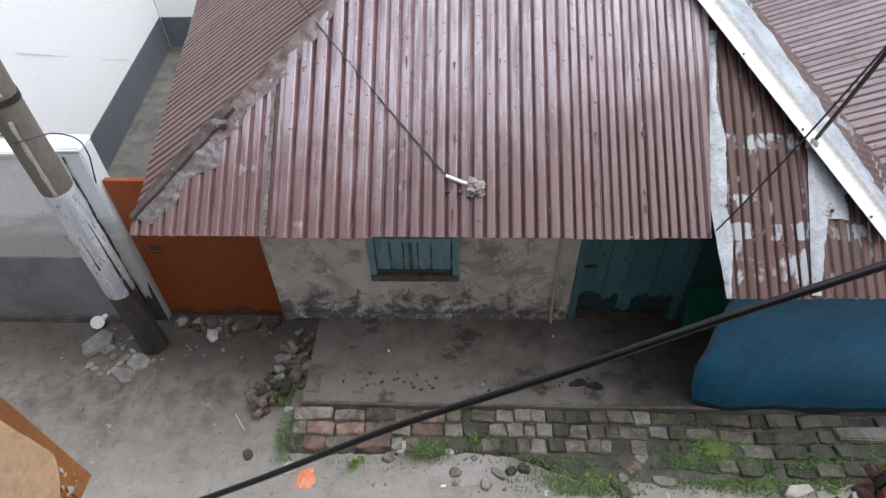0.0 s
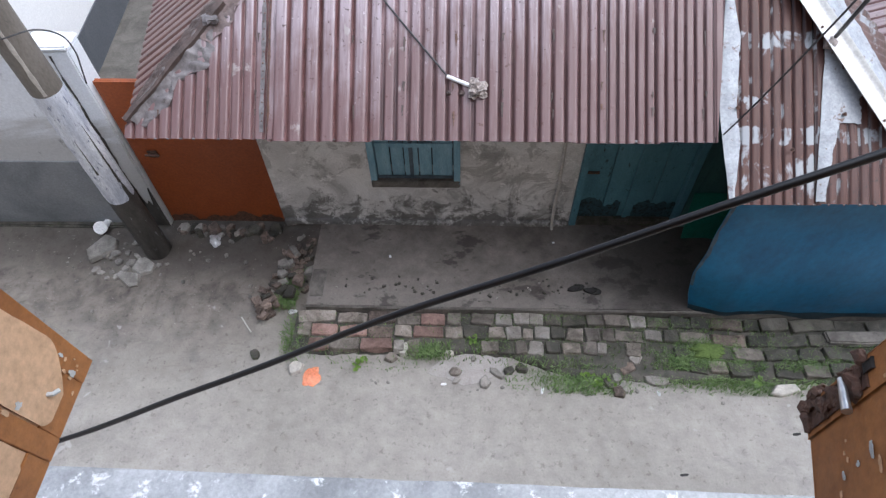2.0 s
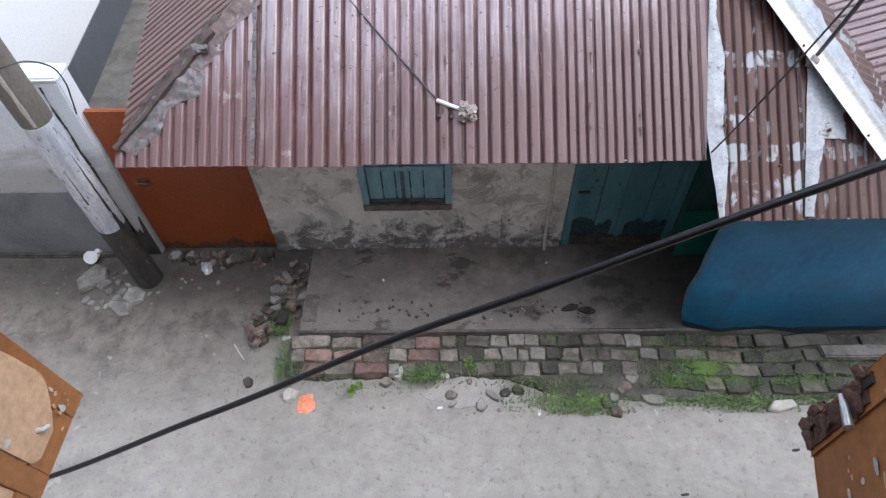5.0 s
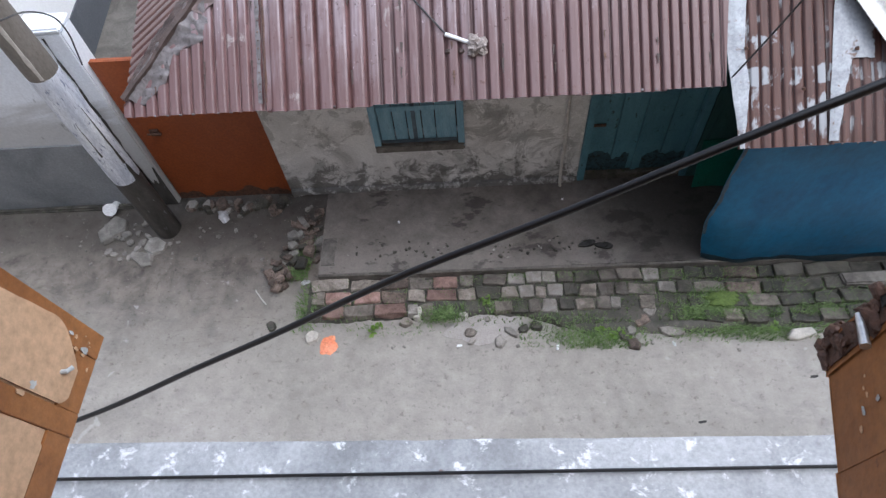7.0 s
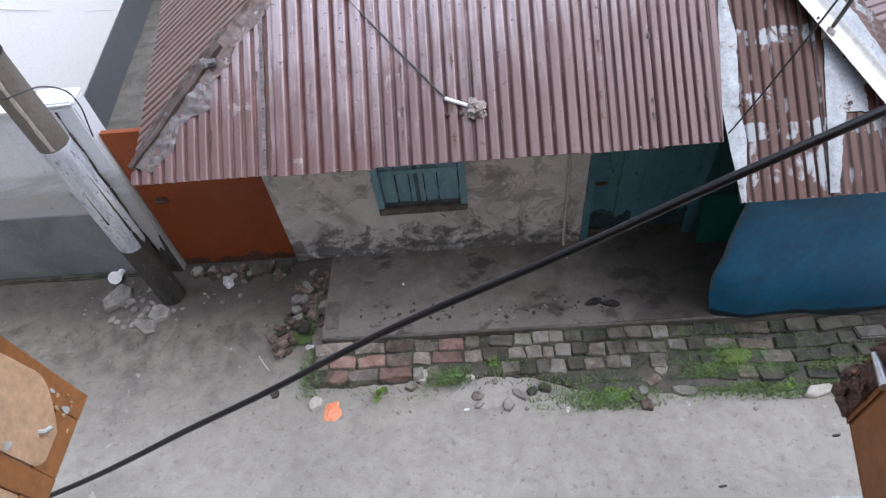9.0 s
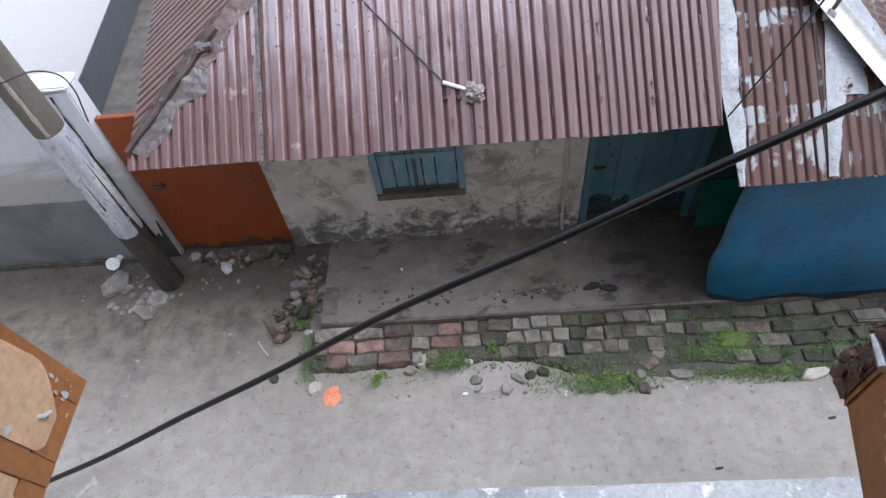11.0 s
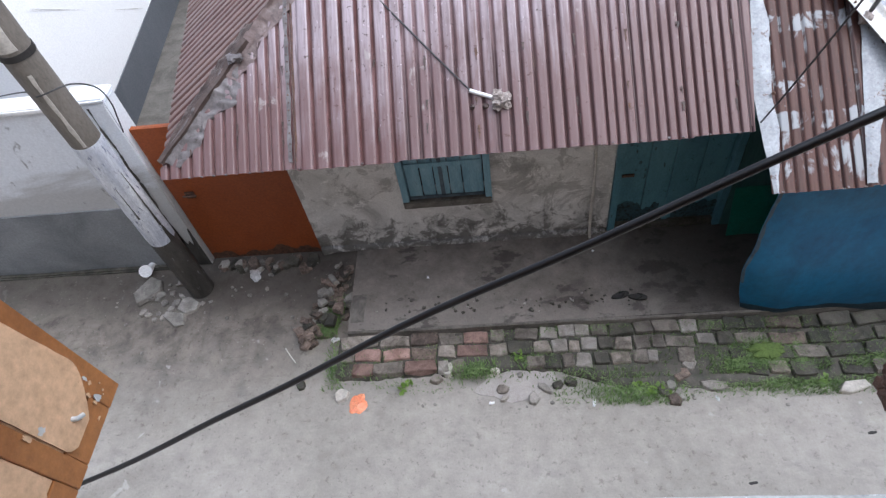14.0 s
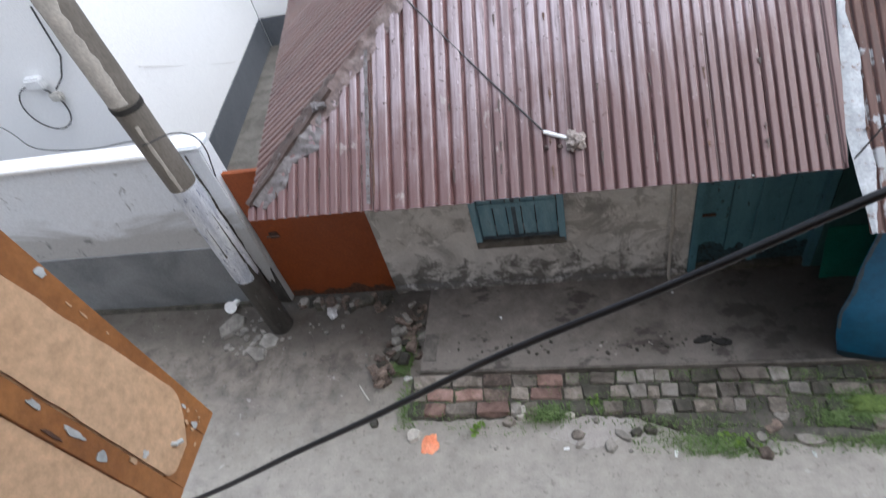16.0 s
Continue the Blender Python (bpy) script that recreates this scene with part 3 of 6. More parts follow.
def ground_sheet():
    xs = [-300, -90, -30, -12] + [-7 + 0.06 * i for i in range(200)] + [8, 12, 30, 90, 300]
    ys = [-300, -90, -30, -8, -2] + [0.06 * i for i in range(64)] + [4.4, 6, 9, 14, 40, 100, 300]
    bm = bmesh.new()
    g = [[bm.verts.new((x, y, ground_height(x, y) if -7 <= x <= 5 and 0 <= y < 3.9 else 0)) for y in ys] for x in xs]
    for i in range(len(xs) - 1):
        for j in range(len(ys) - 1):
            bm.faces.new((g[i][j], g[i + 1][j], g[i + 1][j + 1], g[i][j + 1]))
    return bm


thing("ground", ground_sheet(), M_GROUND, "wet grey concrete lane with muddy edges", "ground", kind="structure", smooth=True)
alley = box(-4.9, -1.6, 3.75, 9.2, -0.05, 0.012)
thing("pavement", alley, M_PATH, "narrow beige concrete alley beside the tin-roofed house", "pavement", kind="structure")

# raised plinth in front of the house
plinth = empty("plinth", 0.4, 3.0, 0)
tagged(plinth, "low dark wet concrete plinth along the house wall", "plinth", kind="structure")
bm = box(-1.16, 4.6, 2.622, 3.54, -0.04, 0.12)
part("slab", roughen(bm, 0.004, 6.0, 5), M_PLINTH, plinth)
bm = box(-1.165, 4.6, 2.597, 2.620, -0.04, 0.123, 0.006)
part("edge_strip", roughen(bm, 0.006, 5.0, 12), M_PLINTH_EDGE, plinth, "pale worn concrete edge strip")
bm = box(-1.15, -1.03, 2.70, 2.98, 0.10, 0.126, 0.004)
part("repair_patch", roughen(bm, 0.006, 9.0, 3), M_PLINTH_EDGE, plinth, "pale concrete repair patch")

# ---- house under the brown tin roof ----
WALL_Y = 3.53
house = empty("house", 0.3, 4.5, 0)
tagged(house, "small plastered house with brown corrugated tin hip roof", "house")
WX0, WX1, WZ0, WZ1 = -0.635, 0.115, 0.655, 1.50
DX0, DX1, DZ1 = 1.10, 2.06, 1.80
bm = wall_shell([-1.51, WX0, WX1, DX0, DX1, 2.68], [0, 0.119, WZ0, WZ1, DZ1, 2.02], WALL_Y, WALL_Y + 0.2, [(1, 2), (3, 1), (3, 2), (3, 3)])
part("wall", bm, M_PLASTER, house, "grey peeling plaster with black mould")
part("wall", box(2.684, 3.0, WALL_Y, WALL_Y + 0.2, 0, 1.66), M_PLASTER, house)
part("wall", box(-1.55, -1.35, 3.735, 7.5, 0, 2.0), M_PLASTER, house)
part("wall", box(2.8, 3.0, 3.735, 7.5, 0, 1.7), M_PLASTER, house)
part("wall", box(-1.55, 3.0, 7.505, 7.7, 0, 2.0), M_PLASTER, house)
bm = roughen(box(-1.50, 1.08, WALL_Y - 0.045, WALL_Y - 0.002, 0.11, 0.165, 0.006), 0.008, 7.0, 10)
part("plaster_fillet", bm, M_PLASTER, house)

# window
window = empty("window_1", -0.26, WALL_Y, WZ0)
window.parent = house
window.matrix_parent_inverse = house.matrix_world.inverted()
tagged(window, "blue boarded window with closed shutters")
for x0, x1, z0, z1 in ((WX0, WX0 + 0.055, WZ0, WZ1), (WX1 - 0.055, WX1, WZ0, WZ1), (WX0 + 0.055, WX1 - 0.055, WZ1 - 0.06, WZ1)):
    part("frame", box(x0, x1, WALL_Y - 0.035, WALL_Y + 0.07, z0, z1, 0.004), M_BLUE_WOOD, window)
part("sill", roughen(box(WX0, WX1, WALL_Y - 0.045, WALL_Y + 0.08, WZ0 - 0.035, WZ0 + 0.045, 0.008), 0.004, 12, 4), M_PLINTH_EDGE, window, "weathered grey-brown sill")
xs = [WX0 + 0.06, -0.455, -0.345, -0.285, -0.225, -0.115, WX1 - 0.06]
for i in range(6):
    deep = 0.004 if i in (1, 4) else -0.004
    if i in (2, 3):
        deep = 0.002
    part("board", box(xs[i] + 0.004, xs[i + 1] - 0.004, WALL_Y + deep, WALL_Y + deep + 0.02, WZ0 + 0.045, WZ1 - 0.065, 0.003), M_BLUE_WOOD, window)
part("centre_stile", box(-0.302, -0.27, WALL_Y - 0.012, WALL_Y + 0.002, WZ0 + 0.045, WZ1 - 0.07, 0.003), M_BLUE_DARK, window, "dark worn stile")
part("rail", box(WX0 + 0.06, WX1 - 0.06, WALL_Y - 0.012, WALL_Y - 0.005, WZ0 + 0.048, WZ0 + 0.085, 0.003), M_BLUE_DARK, window)
part("rail", box(WX0 + 0.06, WX1 - 0.06, WALL_Y - 0.014, WALL_Y - 0.005, 1.06, 1.11, 0.003), M_BLUE_WOOD, window)

# door
door = empty("door_1", 1.58, WALL_Y, 0.12)
door.parent = house
door.matrix_parent_inverse = house.matrix_world.inverted()
tagged(door, "closed teal plank door, damp at the foot")
for x0, x1 in ((DX0 + 0.002, DX0 + 0.06), (DX1 - 0.06, DX1 - 0.002)):
    part("frame", box(x0, x1, WALL_Y - 0.03, WALL_Y + 0.09, 0.12, DZ1, 0.004), M_TEAL, door)
part("lintel", box(DX0 + 0.06, DX1 - 0.06, WALL_Y - 0.03, WALL_Y + 0.09, DZ1 - 0.06, DZ1 - 0.002, 0.004), M_TEAL, door)
for i in range(4):
    a = DX0 + 0.064 + i * (DX1 - DX0 - 0.128) / 4
    b = DX0 + 0.064 + (i + 1) * (DX1 - DX0 - 0.128) / 4
    part("plank", box(a + 0.003, b - 0.003, WALL_Y + 0.02 + 0.006 * (i % 2), WALL_Y + 0.055, 0.20, DZ1 - 0.065, 0.004), M_TEAL, door)
part("threshold", roughen(box(DX0 + 0.062, DX1 - 0.062, WALL_Y - 0.02, WALL_Y + 0.09, 0.115, 0.20, 0.01), 0.005, 9, 4), M_SOIL, door, "dark damp threshold")
part("meeting_strip", box(1.565, 1.61, WALL_Y + 0.005, WALL_Y + 0.025, 0.20, DZ1 - 0.07, 0.004), M_TEAL, door)
def mould(cx, w, h, seed, y):
    def at(u, v):
        x = cx + (u - 0.5) * w
        top = h * (0.6 + 0.5 * noise.noise(Vector((x * 6, seed, 0))) + 0.2 * noise.noise(Vector((x * 22, seed, 2))))
        return (x, y, 0.205 + max(0.02, top) * v)
    return sheet(at, 40, 4, 0.001, (0, 1, 0))


part("mould_stain", mould(1.32, 0.40, 0.34, 2.0, WALL_Y + 0.0175), M_DOOR_FOOT, door, "black mould stain")
part("mould_stain", mould(1.82, 0.36, 0.30, 6.0, WALL_Y + 0.0175), M_DOOR_FOOT, door, "black mould stain")
for z in (0.75, 1.45):
    part("hinge", box(DX0 + 0.05, DX0 + 0.17, WALL_Y + 0.010, WALL_Y + 0.02, z, z + 0.03, 0.002), M_RUST, door)

part("side_boarding", roughen(box(2.063, 2.78, WALL_Y - 0.03, WALL_Y - 0.003, 0.12, 1.80), 0.003, 5, 4), M_BOARDING, house, "dark green-black boarding beside the door")

# roof: front slope
EAVE_Y, EAVE_Z, SLOPE = 2.775, 1.878, 0.68
RUN = math.hypot(1, SLOPE)
HIP0, HIP1 = Vector((-1.965, 2.80)), Vector((-0.749, 4.083))
CAP0, CAP1 = Vector((2.776, 2.80)), Vector((1.794, 4.09))


def hip_y(x):
    left = HIP0.y + (x - HIP0.x) * (HIP1.y - HIP0.y) / (HIP1.x - HIP0.x)
    right = CAP0.y + (x - CAP0.x) * (CAP1.y - CAP0.y) / (CAP1.x - CAP0.x)
    return min(left, right)


roof = empty("roof", 0.2, 4.0, EAVE_Z)
roof.parent = house
roof.matrix_parent_inverse = house.matrix_world.inverted()
tagged(roof, "wet brown painted corrugated tin hip roof")
seams = [-1.965, -1.067, -0.449, 0.18, 0.80, 1.30, 1.672]
for i, (a, b) in enumerate(zip(seams, seams[1:])):
    low = EAVE_Y - 0.030 + (0.004, -0.006, 0.003, 0.0, -0.004, 0.002)[i]
    wide = b - a + (0.03 if i < 5 else 0)
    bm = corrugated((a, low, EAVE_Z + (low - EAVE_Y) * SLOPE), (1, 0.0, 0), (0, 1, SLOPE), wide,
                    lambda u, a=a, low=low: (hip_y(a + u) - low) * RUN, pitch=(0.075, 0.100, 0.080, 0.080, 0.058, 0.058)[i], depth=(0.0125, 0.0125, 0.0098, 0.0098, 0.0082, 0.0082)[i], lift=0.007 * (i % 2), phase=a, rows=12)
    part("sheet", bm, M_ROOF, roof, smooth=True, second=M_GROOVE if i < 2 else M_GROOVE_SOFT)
# narrow last sheet, cut on the slant beside the zinc strip
def last_start(u):
    return max(0.0, (2.76 + (1.655 + u - 1.673) / 0.071 - EAVE_Y) * RUN)


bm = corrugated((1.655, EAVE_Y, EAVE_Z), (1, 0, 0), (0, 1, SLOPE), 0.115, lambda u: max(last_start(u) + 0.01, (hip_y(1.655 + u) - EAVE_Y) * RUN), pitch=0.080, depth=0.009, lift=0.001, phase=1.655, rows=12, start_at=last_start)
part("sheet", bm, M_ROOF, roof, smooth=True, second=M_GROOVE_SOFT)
# roof: side slope towards the alley
A0, A1 = Vector((-1.965, 2.80, EAVE_Z + 0.015)), Vector((-2.70, 6.6, EAVE_Z + 0.015))
along = (A1 - A0).normalized()
hip3 = Vector((HIP1.x - HIP0.x, HIP1.y - HIP0.y, (HIP1.y - HIP0.y) * SLOPE))
nrm = along.cross(hip3).normalized()
if nrm.z < 0:
    nrm = -nrm
upside = along.cross(nrm)
if upside.z < 0:
    upside = -upside
hd = (HIP1 - HIP0).normalized()


HIP_T = (CAP0.x - HIP0.x) / ((HIP1.x - HIP0.x) / (HIP1.y - HIP0.y) + (CAP0.x - CAP1.x) / (CAP1.y - CAP0.y))
APEX = Vector((HIP0.x + HIP_T * (HIP1.x - HIP0.x) / (HIP1.y - HIP0.y), HIP0.y + HIP_T, EAVE_Z + HIP_T * SLOPE))


def side_length(u):
    p = A0 + along * u
    # distance along upside to the hip's vertical plane, at most to the ridge
    k = hd.x * upside.y - hd.y * upside.x
    s = -((p.x - HIP0.x) * -hd.y + (p.y - HIP0.y) * hd.x) / k if abs(k) > 1e-6 else 9
    return max(0.0, min(s, (APEX - A0).dot(upside)))


total = (A1 - A0).length
for i in range(6):
    a, b = total * i / 6, total * (i + 1) / 6
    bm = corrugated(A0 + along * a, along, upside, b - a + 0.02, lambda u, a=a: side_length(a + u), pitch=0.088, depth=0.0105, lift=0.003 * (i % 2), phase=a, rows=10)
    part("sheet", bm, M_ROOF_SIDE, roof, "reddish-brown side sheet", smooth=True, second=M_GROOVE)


RIDGE_END = APEX + along * ((A1 - APEX).dot(along))
E0, E1 = Vector((CAP0.x + 0.05, CAP0.y + 0.05, EAVE_Z - 0.10)), Vector((2.98, A1.y + 0.45, EAVE_Z - 0.10))


def east_slope(u, v):
    return E0.lerp(E1, u).lerp(APEX.lerp(RIDGE_END, u) - Vector((0, 0, 0.06)), v) + Vector((0, 0, 0.012 * math.cos(2 * math.pi * u * 40)))


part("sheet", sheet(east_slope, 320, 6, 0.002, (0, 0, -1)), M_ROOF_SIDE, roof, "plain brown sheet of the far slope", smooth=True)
part("ridge_roll", tube([APEX + Vector((0, 0, 0.02)), RIDGE_END + Vector((0, 0, 0.02))], 0.05, 10), M_FLASH, roof, "brown ridge roll", smooth=True)
bm = bmesh.new()
tri = [bm.verts.new(p - Vector((0, 0, 0.05)) - along * k) for k in (0.05, 0.2) for p in (A1, E1, RIDGE_END)]
bm.faces.new(tri[:3])
bm.faces.new(tri[5:2:-1])
for k in range(3):
    bm.faces.new((tri[k], tri[(k + 1) % 3], tri[3 + (k + 1) % 3], tri[3 + k]))
part("gable", bm, M_PLASTER, roof, "grey plaster gable")


def on_front(x, y, up=0.0):
    return Vector((x, y, EAVE_Z + (y - EAVE_Y) * SLOPE + up))


def hip_strip(s0, s1, half, seed, lift, torn):
    """A folded flashing along the left hip from s0 to s1 (fractions), with torn edges."""
    up2, side2 = Vector((0, 1, SLOPE)).normalized(), upside

    def at(u, v):
        s = s0 + (s1 - s0) * u
        q = HIP0.lerp(HIP1, s)
        base = Vector((q.x, q.y, EAVE_Z + (q.y - EAVE_Y) * SLOPE + 0.022 + lift))
        w = (v - 0.5) * 2
        n1 = noise.noise(Vector((s * 9 + seed, w * 1.5, seed)))
        reach = half * (1 + torn * n1) * (min(1.0, 0.35 + s * 4) if w < 0 else 1.0)
        if w > 0:
            p = base + Vector((1, 0.0, 0)) * reach * w - Vector((0, 1, SLOPE)) * 0.25 * reach * w - Vector((0, 0, 0.010)) * w
        else:
            p = base + (-side2 * 0.9 + along * 0.35) * reach * -w * 0.9 + Vector((0, 0, 0.010))
        p.z += 0.030 * (1 - min(1, abs(w) * 3)) + (0.006 + 0.016 * torn) * noise.noise(Vector((s * 27, w * 3, seed + 4))) + 0.012 * torn * noise.noise(Vector((s * 46, w * 4, seed)))
        return p
    return sheet(at, 110, 20, 0.003, (0, 0, -1))


def hip_fold(s0, s1):
    """The half of the hip sheet that lies over the alley slope, buckled where it is nailed."""
    def at(u, v):
        s = s0 + (s1 - s0) * u
        q = HIP0.lerp(HIP1, s)
        base = Vector((q.x, q.y, EAVE_Z + (q.y - EAVE_Y) * SLOPE + 0.045))
        w = v * 0.135 * min(1.0, 0.12 + s * 4) * (1 + 0.35 * noise.noise(Vector((s * 11, 2.0, 6.0))))
        p = base - upside * w * 0.75 + along * w * 0.65 + Vector((0, 0, 0.022 * v))
        p.z += 0.014 * noise.noise(Vector((s * 33, v * 2.5, 1.0))) + 0.008 * noise.noise(Vector((s * 80, v * 6, 5.0)))
        return p
    return sheet(at, 90, 12, 0.003, (0, 0, -1))


part("hip_flashing", hip_strip(0.36, 1.06, 0.095, 1.0, 0.004, 0.5), M_FLASH, roof, "pinkish-brown bent hip flashing", smooth=True)
part("hip_flashing", hip_strip(0.18, 0.46, 0.12, 7.0, 0.0, 0.9), M_FLASH_GREY, roof, "grey torn hip flashing", smooth=True)
part("hip_flashing", hip_strip(0.02, 0.22, 0.11, 12.0, 0.004, 0.8), M_FLASH_GREY, roof, "grey torn hip flashing", smooth=True)
roll = [Vector((HIP0.lerp(HIP1, s).x, HIP0.lerp(HIP1, s).y, EAVE_Z + (HIP0.lerp(HIP1, s).y - EAVE_Y) * SLOPE + 0.040 + 0.006 * math.sin(s * 31))) for s in [i / 30 * 0.48 + 0.015 for i in range(31)]]
part("hip_roll", tube(roll, 0.022, 5, 0.030), M_HIP, roof, "bent brown hip roll")
part("hip_fold", hip_fold(0.01, 0.56), M_HIP, roof, "dirty brown folded hip sheet", smooth=True)
part("mortar_patch", lump(-1.435, 3.335, 2.285, 0.11, 0.10, 0.06, 3.0, 0.5, 0.5), M_FLASH_GREY, roof, "crumpled patch on the hip", smooth=True)

# lapped seam with its pale rim and rusty nail holes
def seam_strip(x, y0, y1, w, up, seed):
    def at(u, v):
        y = y0 + (y1 - y0) * u
        px = x + (v - 0.5) * w * (1 + 0.5 * noise.noise(Vector((y * 14, seed, 0)))) + 0.004 * noise.noise(Vector((y * 5, seed, 3)))
        return on_front(px, y, up + 0.003 * noise.noise(Vector((y * 20, v, seed))))
    return sheet(at, 60, 3, 0.002, (0, 0, -1))


part("seam_rim", seam_strip(-1.105, EAVE_Y, 3.70, 0.026, 0.021, 2.0), M_FLASH_GREY, roof, "pale bare rim of the lapped seam", smooth=True)
part("seam_gap", seam_strip(-1.068, EAVE_Y + 0.004, 3.72, 0.013, 0.0165, 6.0), M_RUST, roof, "dark rusty lap of the seam", smooth=True)
for k in range(16):
    bm = bmesh.new()
    y = 2.83 + 0.052 * k + 0.012 * math.sin(k * 5.0)
    bmesh.ops.create_cone(bm, cap_ends=True, segments=6, radius1=0.006, radius2=0.004, depth=0.005, matrix=Matrix.Translation(on_front(-1.104 + 0.006 * math.sin(k * 3.1), y, 0.0245)))
    part("nail_hole", bm, M_RUST, roof)

# nail heads along the purlin lines
def nail(x, y):
    bm = bmesh.new()
    p = on_front(x, y, 0.011)
    bmesh.ops.create_cone(bm, cap_ends=True, segments=7, radius1=0.007, radius2=0.003, depth=0.008, matrix=Matrix.Translation(p))
    return bm


random.seed(4)
def smear(x, y, ln, w, seed):
    def at(u, v):
        py = y - ln * u
        half = w * (1 - 0.7 * u) * (1 + 0.7 * noise.noise(Vector((u * 5, seed, 0))))
        crest = 0.0105 * (2 * min(1.0, 1.55 * abs(math.cos(math.pi * (x - 0.18) / 0.080 + math.pi * 0.18 / 0.080))) ** 0.85 - 1)
        return on_front(x + (v - 0.5) * 2 * half + 0.004 * noise.noise(Vector((u * 4, seed, 3))), py, max(crest, 0.0) + 0.0105 + 0.002)
    return sheet(at, 8, 2, 0.001, (0, 0, -1))


for row in (2.90, 3.00, 3.28, 3.72):
    for k in range(12):
        x = -1.75 + 0.304 * k + random.uniform(-0.01, 0.01)
        if hip_y(x) > row + 0.12 and x < 1.62:
            ny = row + random.uniform(-0.03, 0.03)
            part("roofing_nail", nail(x, ny), M_RUST, roof)
            part("rust_smear", smear(x + random.uniform(-0.008, 0.008), ny + 0.01, random.uniform(0.03, 0.08), random.uniform(0.005, 0.010), k + row), M_HIP if k % 3 else M_RUST, roof, "rust run below a nail")

def eave_flecks(x0, x1, y, z, step_x, seed):
    """Pale flecks at the rims of the sheets at the eave."""
    r = random.Random(seed)
    bm = bmesh.new()
    x = x0
    while x < x1:
        if r.random() < 0.7:
            w = r.uniform(0.006, 0.016)
            box(x, x + w, y - 0.004, y + r.uniform(0.002, 0.012), z + 0.004, z + 0.013, 0, bm)
        x += step_x
    return bm


tagged(part("cut_rim", eave_flecks(-1.78, 1.66, EAVE_Y - 0.030, EAVE_Z - 0.0204, 0.080, 3), M_FLASH_GREY, roof, "pale flecks at the sheet rims along the eave"), kind="stuff")

# rusty lower roof beside it
R0 = (1.745, 2.465, EAVE_Z + (2.465 - EAVE_Y) * SLOPE - 0.045)
rusty = empty("rusty_roof", 2.4, 3.0, 1.6)
tagged(rusty, "rusty brown corrugated tin roof with silver bare patches", "roof")
for i, (a, b) in enumerate(((1.745, 2.30), (2.27, 2.98))):
    low = R0[1] + 0.006 * i

    def rusty_len(u, a=a, low=low):
        x = a + u
        right = CAP0.y + (x - CAP0.x) * (CAP1.y - CAP0.y) / (CAP1.x - CAP0.x)
        return (min(right, 4.3) - low) * RUN if right > low + 0.05 else 0.05
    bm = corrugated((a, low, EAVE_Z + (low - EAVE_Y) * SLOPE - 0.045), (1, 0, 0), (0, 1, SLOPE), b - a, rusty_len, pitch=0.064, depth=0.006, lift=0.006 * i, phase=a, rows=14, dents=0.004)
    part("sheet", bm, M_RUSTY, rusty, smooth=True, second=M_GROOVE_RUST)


tagged(part("cut_rim", eave_flecks(1.80, 2.95, 2.463, EAVE_Z + (2.465 - EAVE_Y) * SLOPE - 0.045, 0.09, 5), M_FLASH_GREY, rusty, "pale flecks at the sheet rims along the eave"), kind="stuff")


def rusty_at(x, y, up=0.0):
    return Vector((x, y, EAVE_Z + (y - EAVE_Y) * SLOPE - 0.045 + up))


def edge_flash(left, right, y0, y1, seed, up=0.020, ragged=0.008):
    """A thin zinc strip lying on the rusty sheets between two wavering edges; left and right give x for each y."""
    def at(u, v):
        y = y0 + (y1 - y0) * u
        a = left(y) + 0.35 * ragged * noise.noise(Vector((y * 9, 0, seed)))
        b = right(y) + ragged * noise.noise(Vector((y * 16, 4, seed))) + 0.5 * ragged * noise.noise(Vector((y * 47, 2, seed)))
        return rusty_at(a + (b - a) * v, y + 0.3 * ragged * noise.noise(Vector((v * 9, y * 3, seed))), up + 0.006 * math.sin(v * math.pi) + 0.006 * noise.noise(Vector((y * 8, v * 2, seed))))
    return sheet(at, 90, 8, 0.002, (0, 0, -1))


def strip_left(y):
    return 1.693 + 0.078 * (y - 2.94) if y > 2.94 else 1.693 + 0.125 * (2.94 - y)


def strip_width(y):
    return max(0.026, 0.104 - 0.058 * min(1.0, max(0.0, (y - 3.30) / 0.22)) + 0.04 * max(0.0, y - 3.75) - 0.26 * max(0.0, 2.76 - y))


part("edge_flashing", edge_flash(strip_left, lambda y: strip_left(y) + strip_width(y), 2.455, 3.93, 2.0), M_SILVER, rusty, "bare zinc edge strip", smooth=True)
part("edge_flashing", edge_flash(lambda y: 2.263 + 0.083 * (y - 2.49), lambda y: 2.263 + 0.083 * (y - 2.49) + 0.052 + 0.058 * min(1, (y - 2.47) / 0.4), 2.47, 3.24, 5.0, 0.024, 0.014), M_SILVER, rusty, "bare zinc edge strip", smooth=True)
part("patch_sheet", edge_flash(lambda y: 2.36, lambda y: 2.535 - 0.5 * max(0.0, y - 3.0), 2.865, 3.14, 8.0, 0.021, 0.03), M_SILVER, rusty, "bare zinc patch", smooth=True)
for x, y in ((1.80, 2.93), (2.43, 2.90), (2.12, 2.72)):
    bm = bmesh.new()
    bmesh.ops.create_cone(bm, cap_ends=True, segments=8, radius1=0.014, radius2=0.006, depth=0.014, matrix=Matrix.Translation(rusty_at(x, y, 0.045)))
    part("roofing_nail", bm, M_RUST, rusty)
# far slope of the rusty roof, beyond the cream cap
cd = (CAP1 - CAP0).normalized()


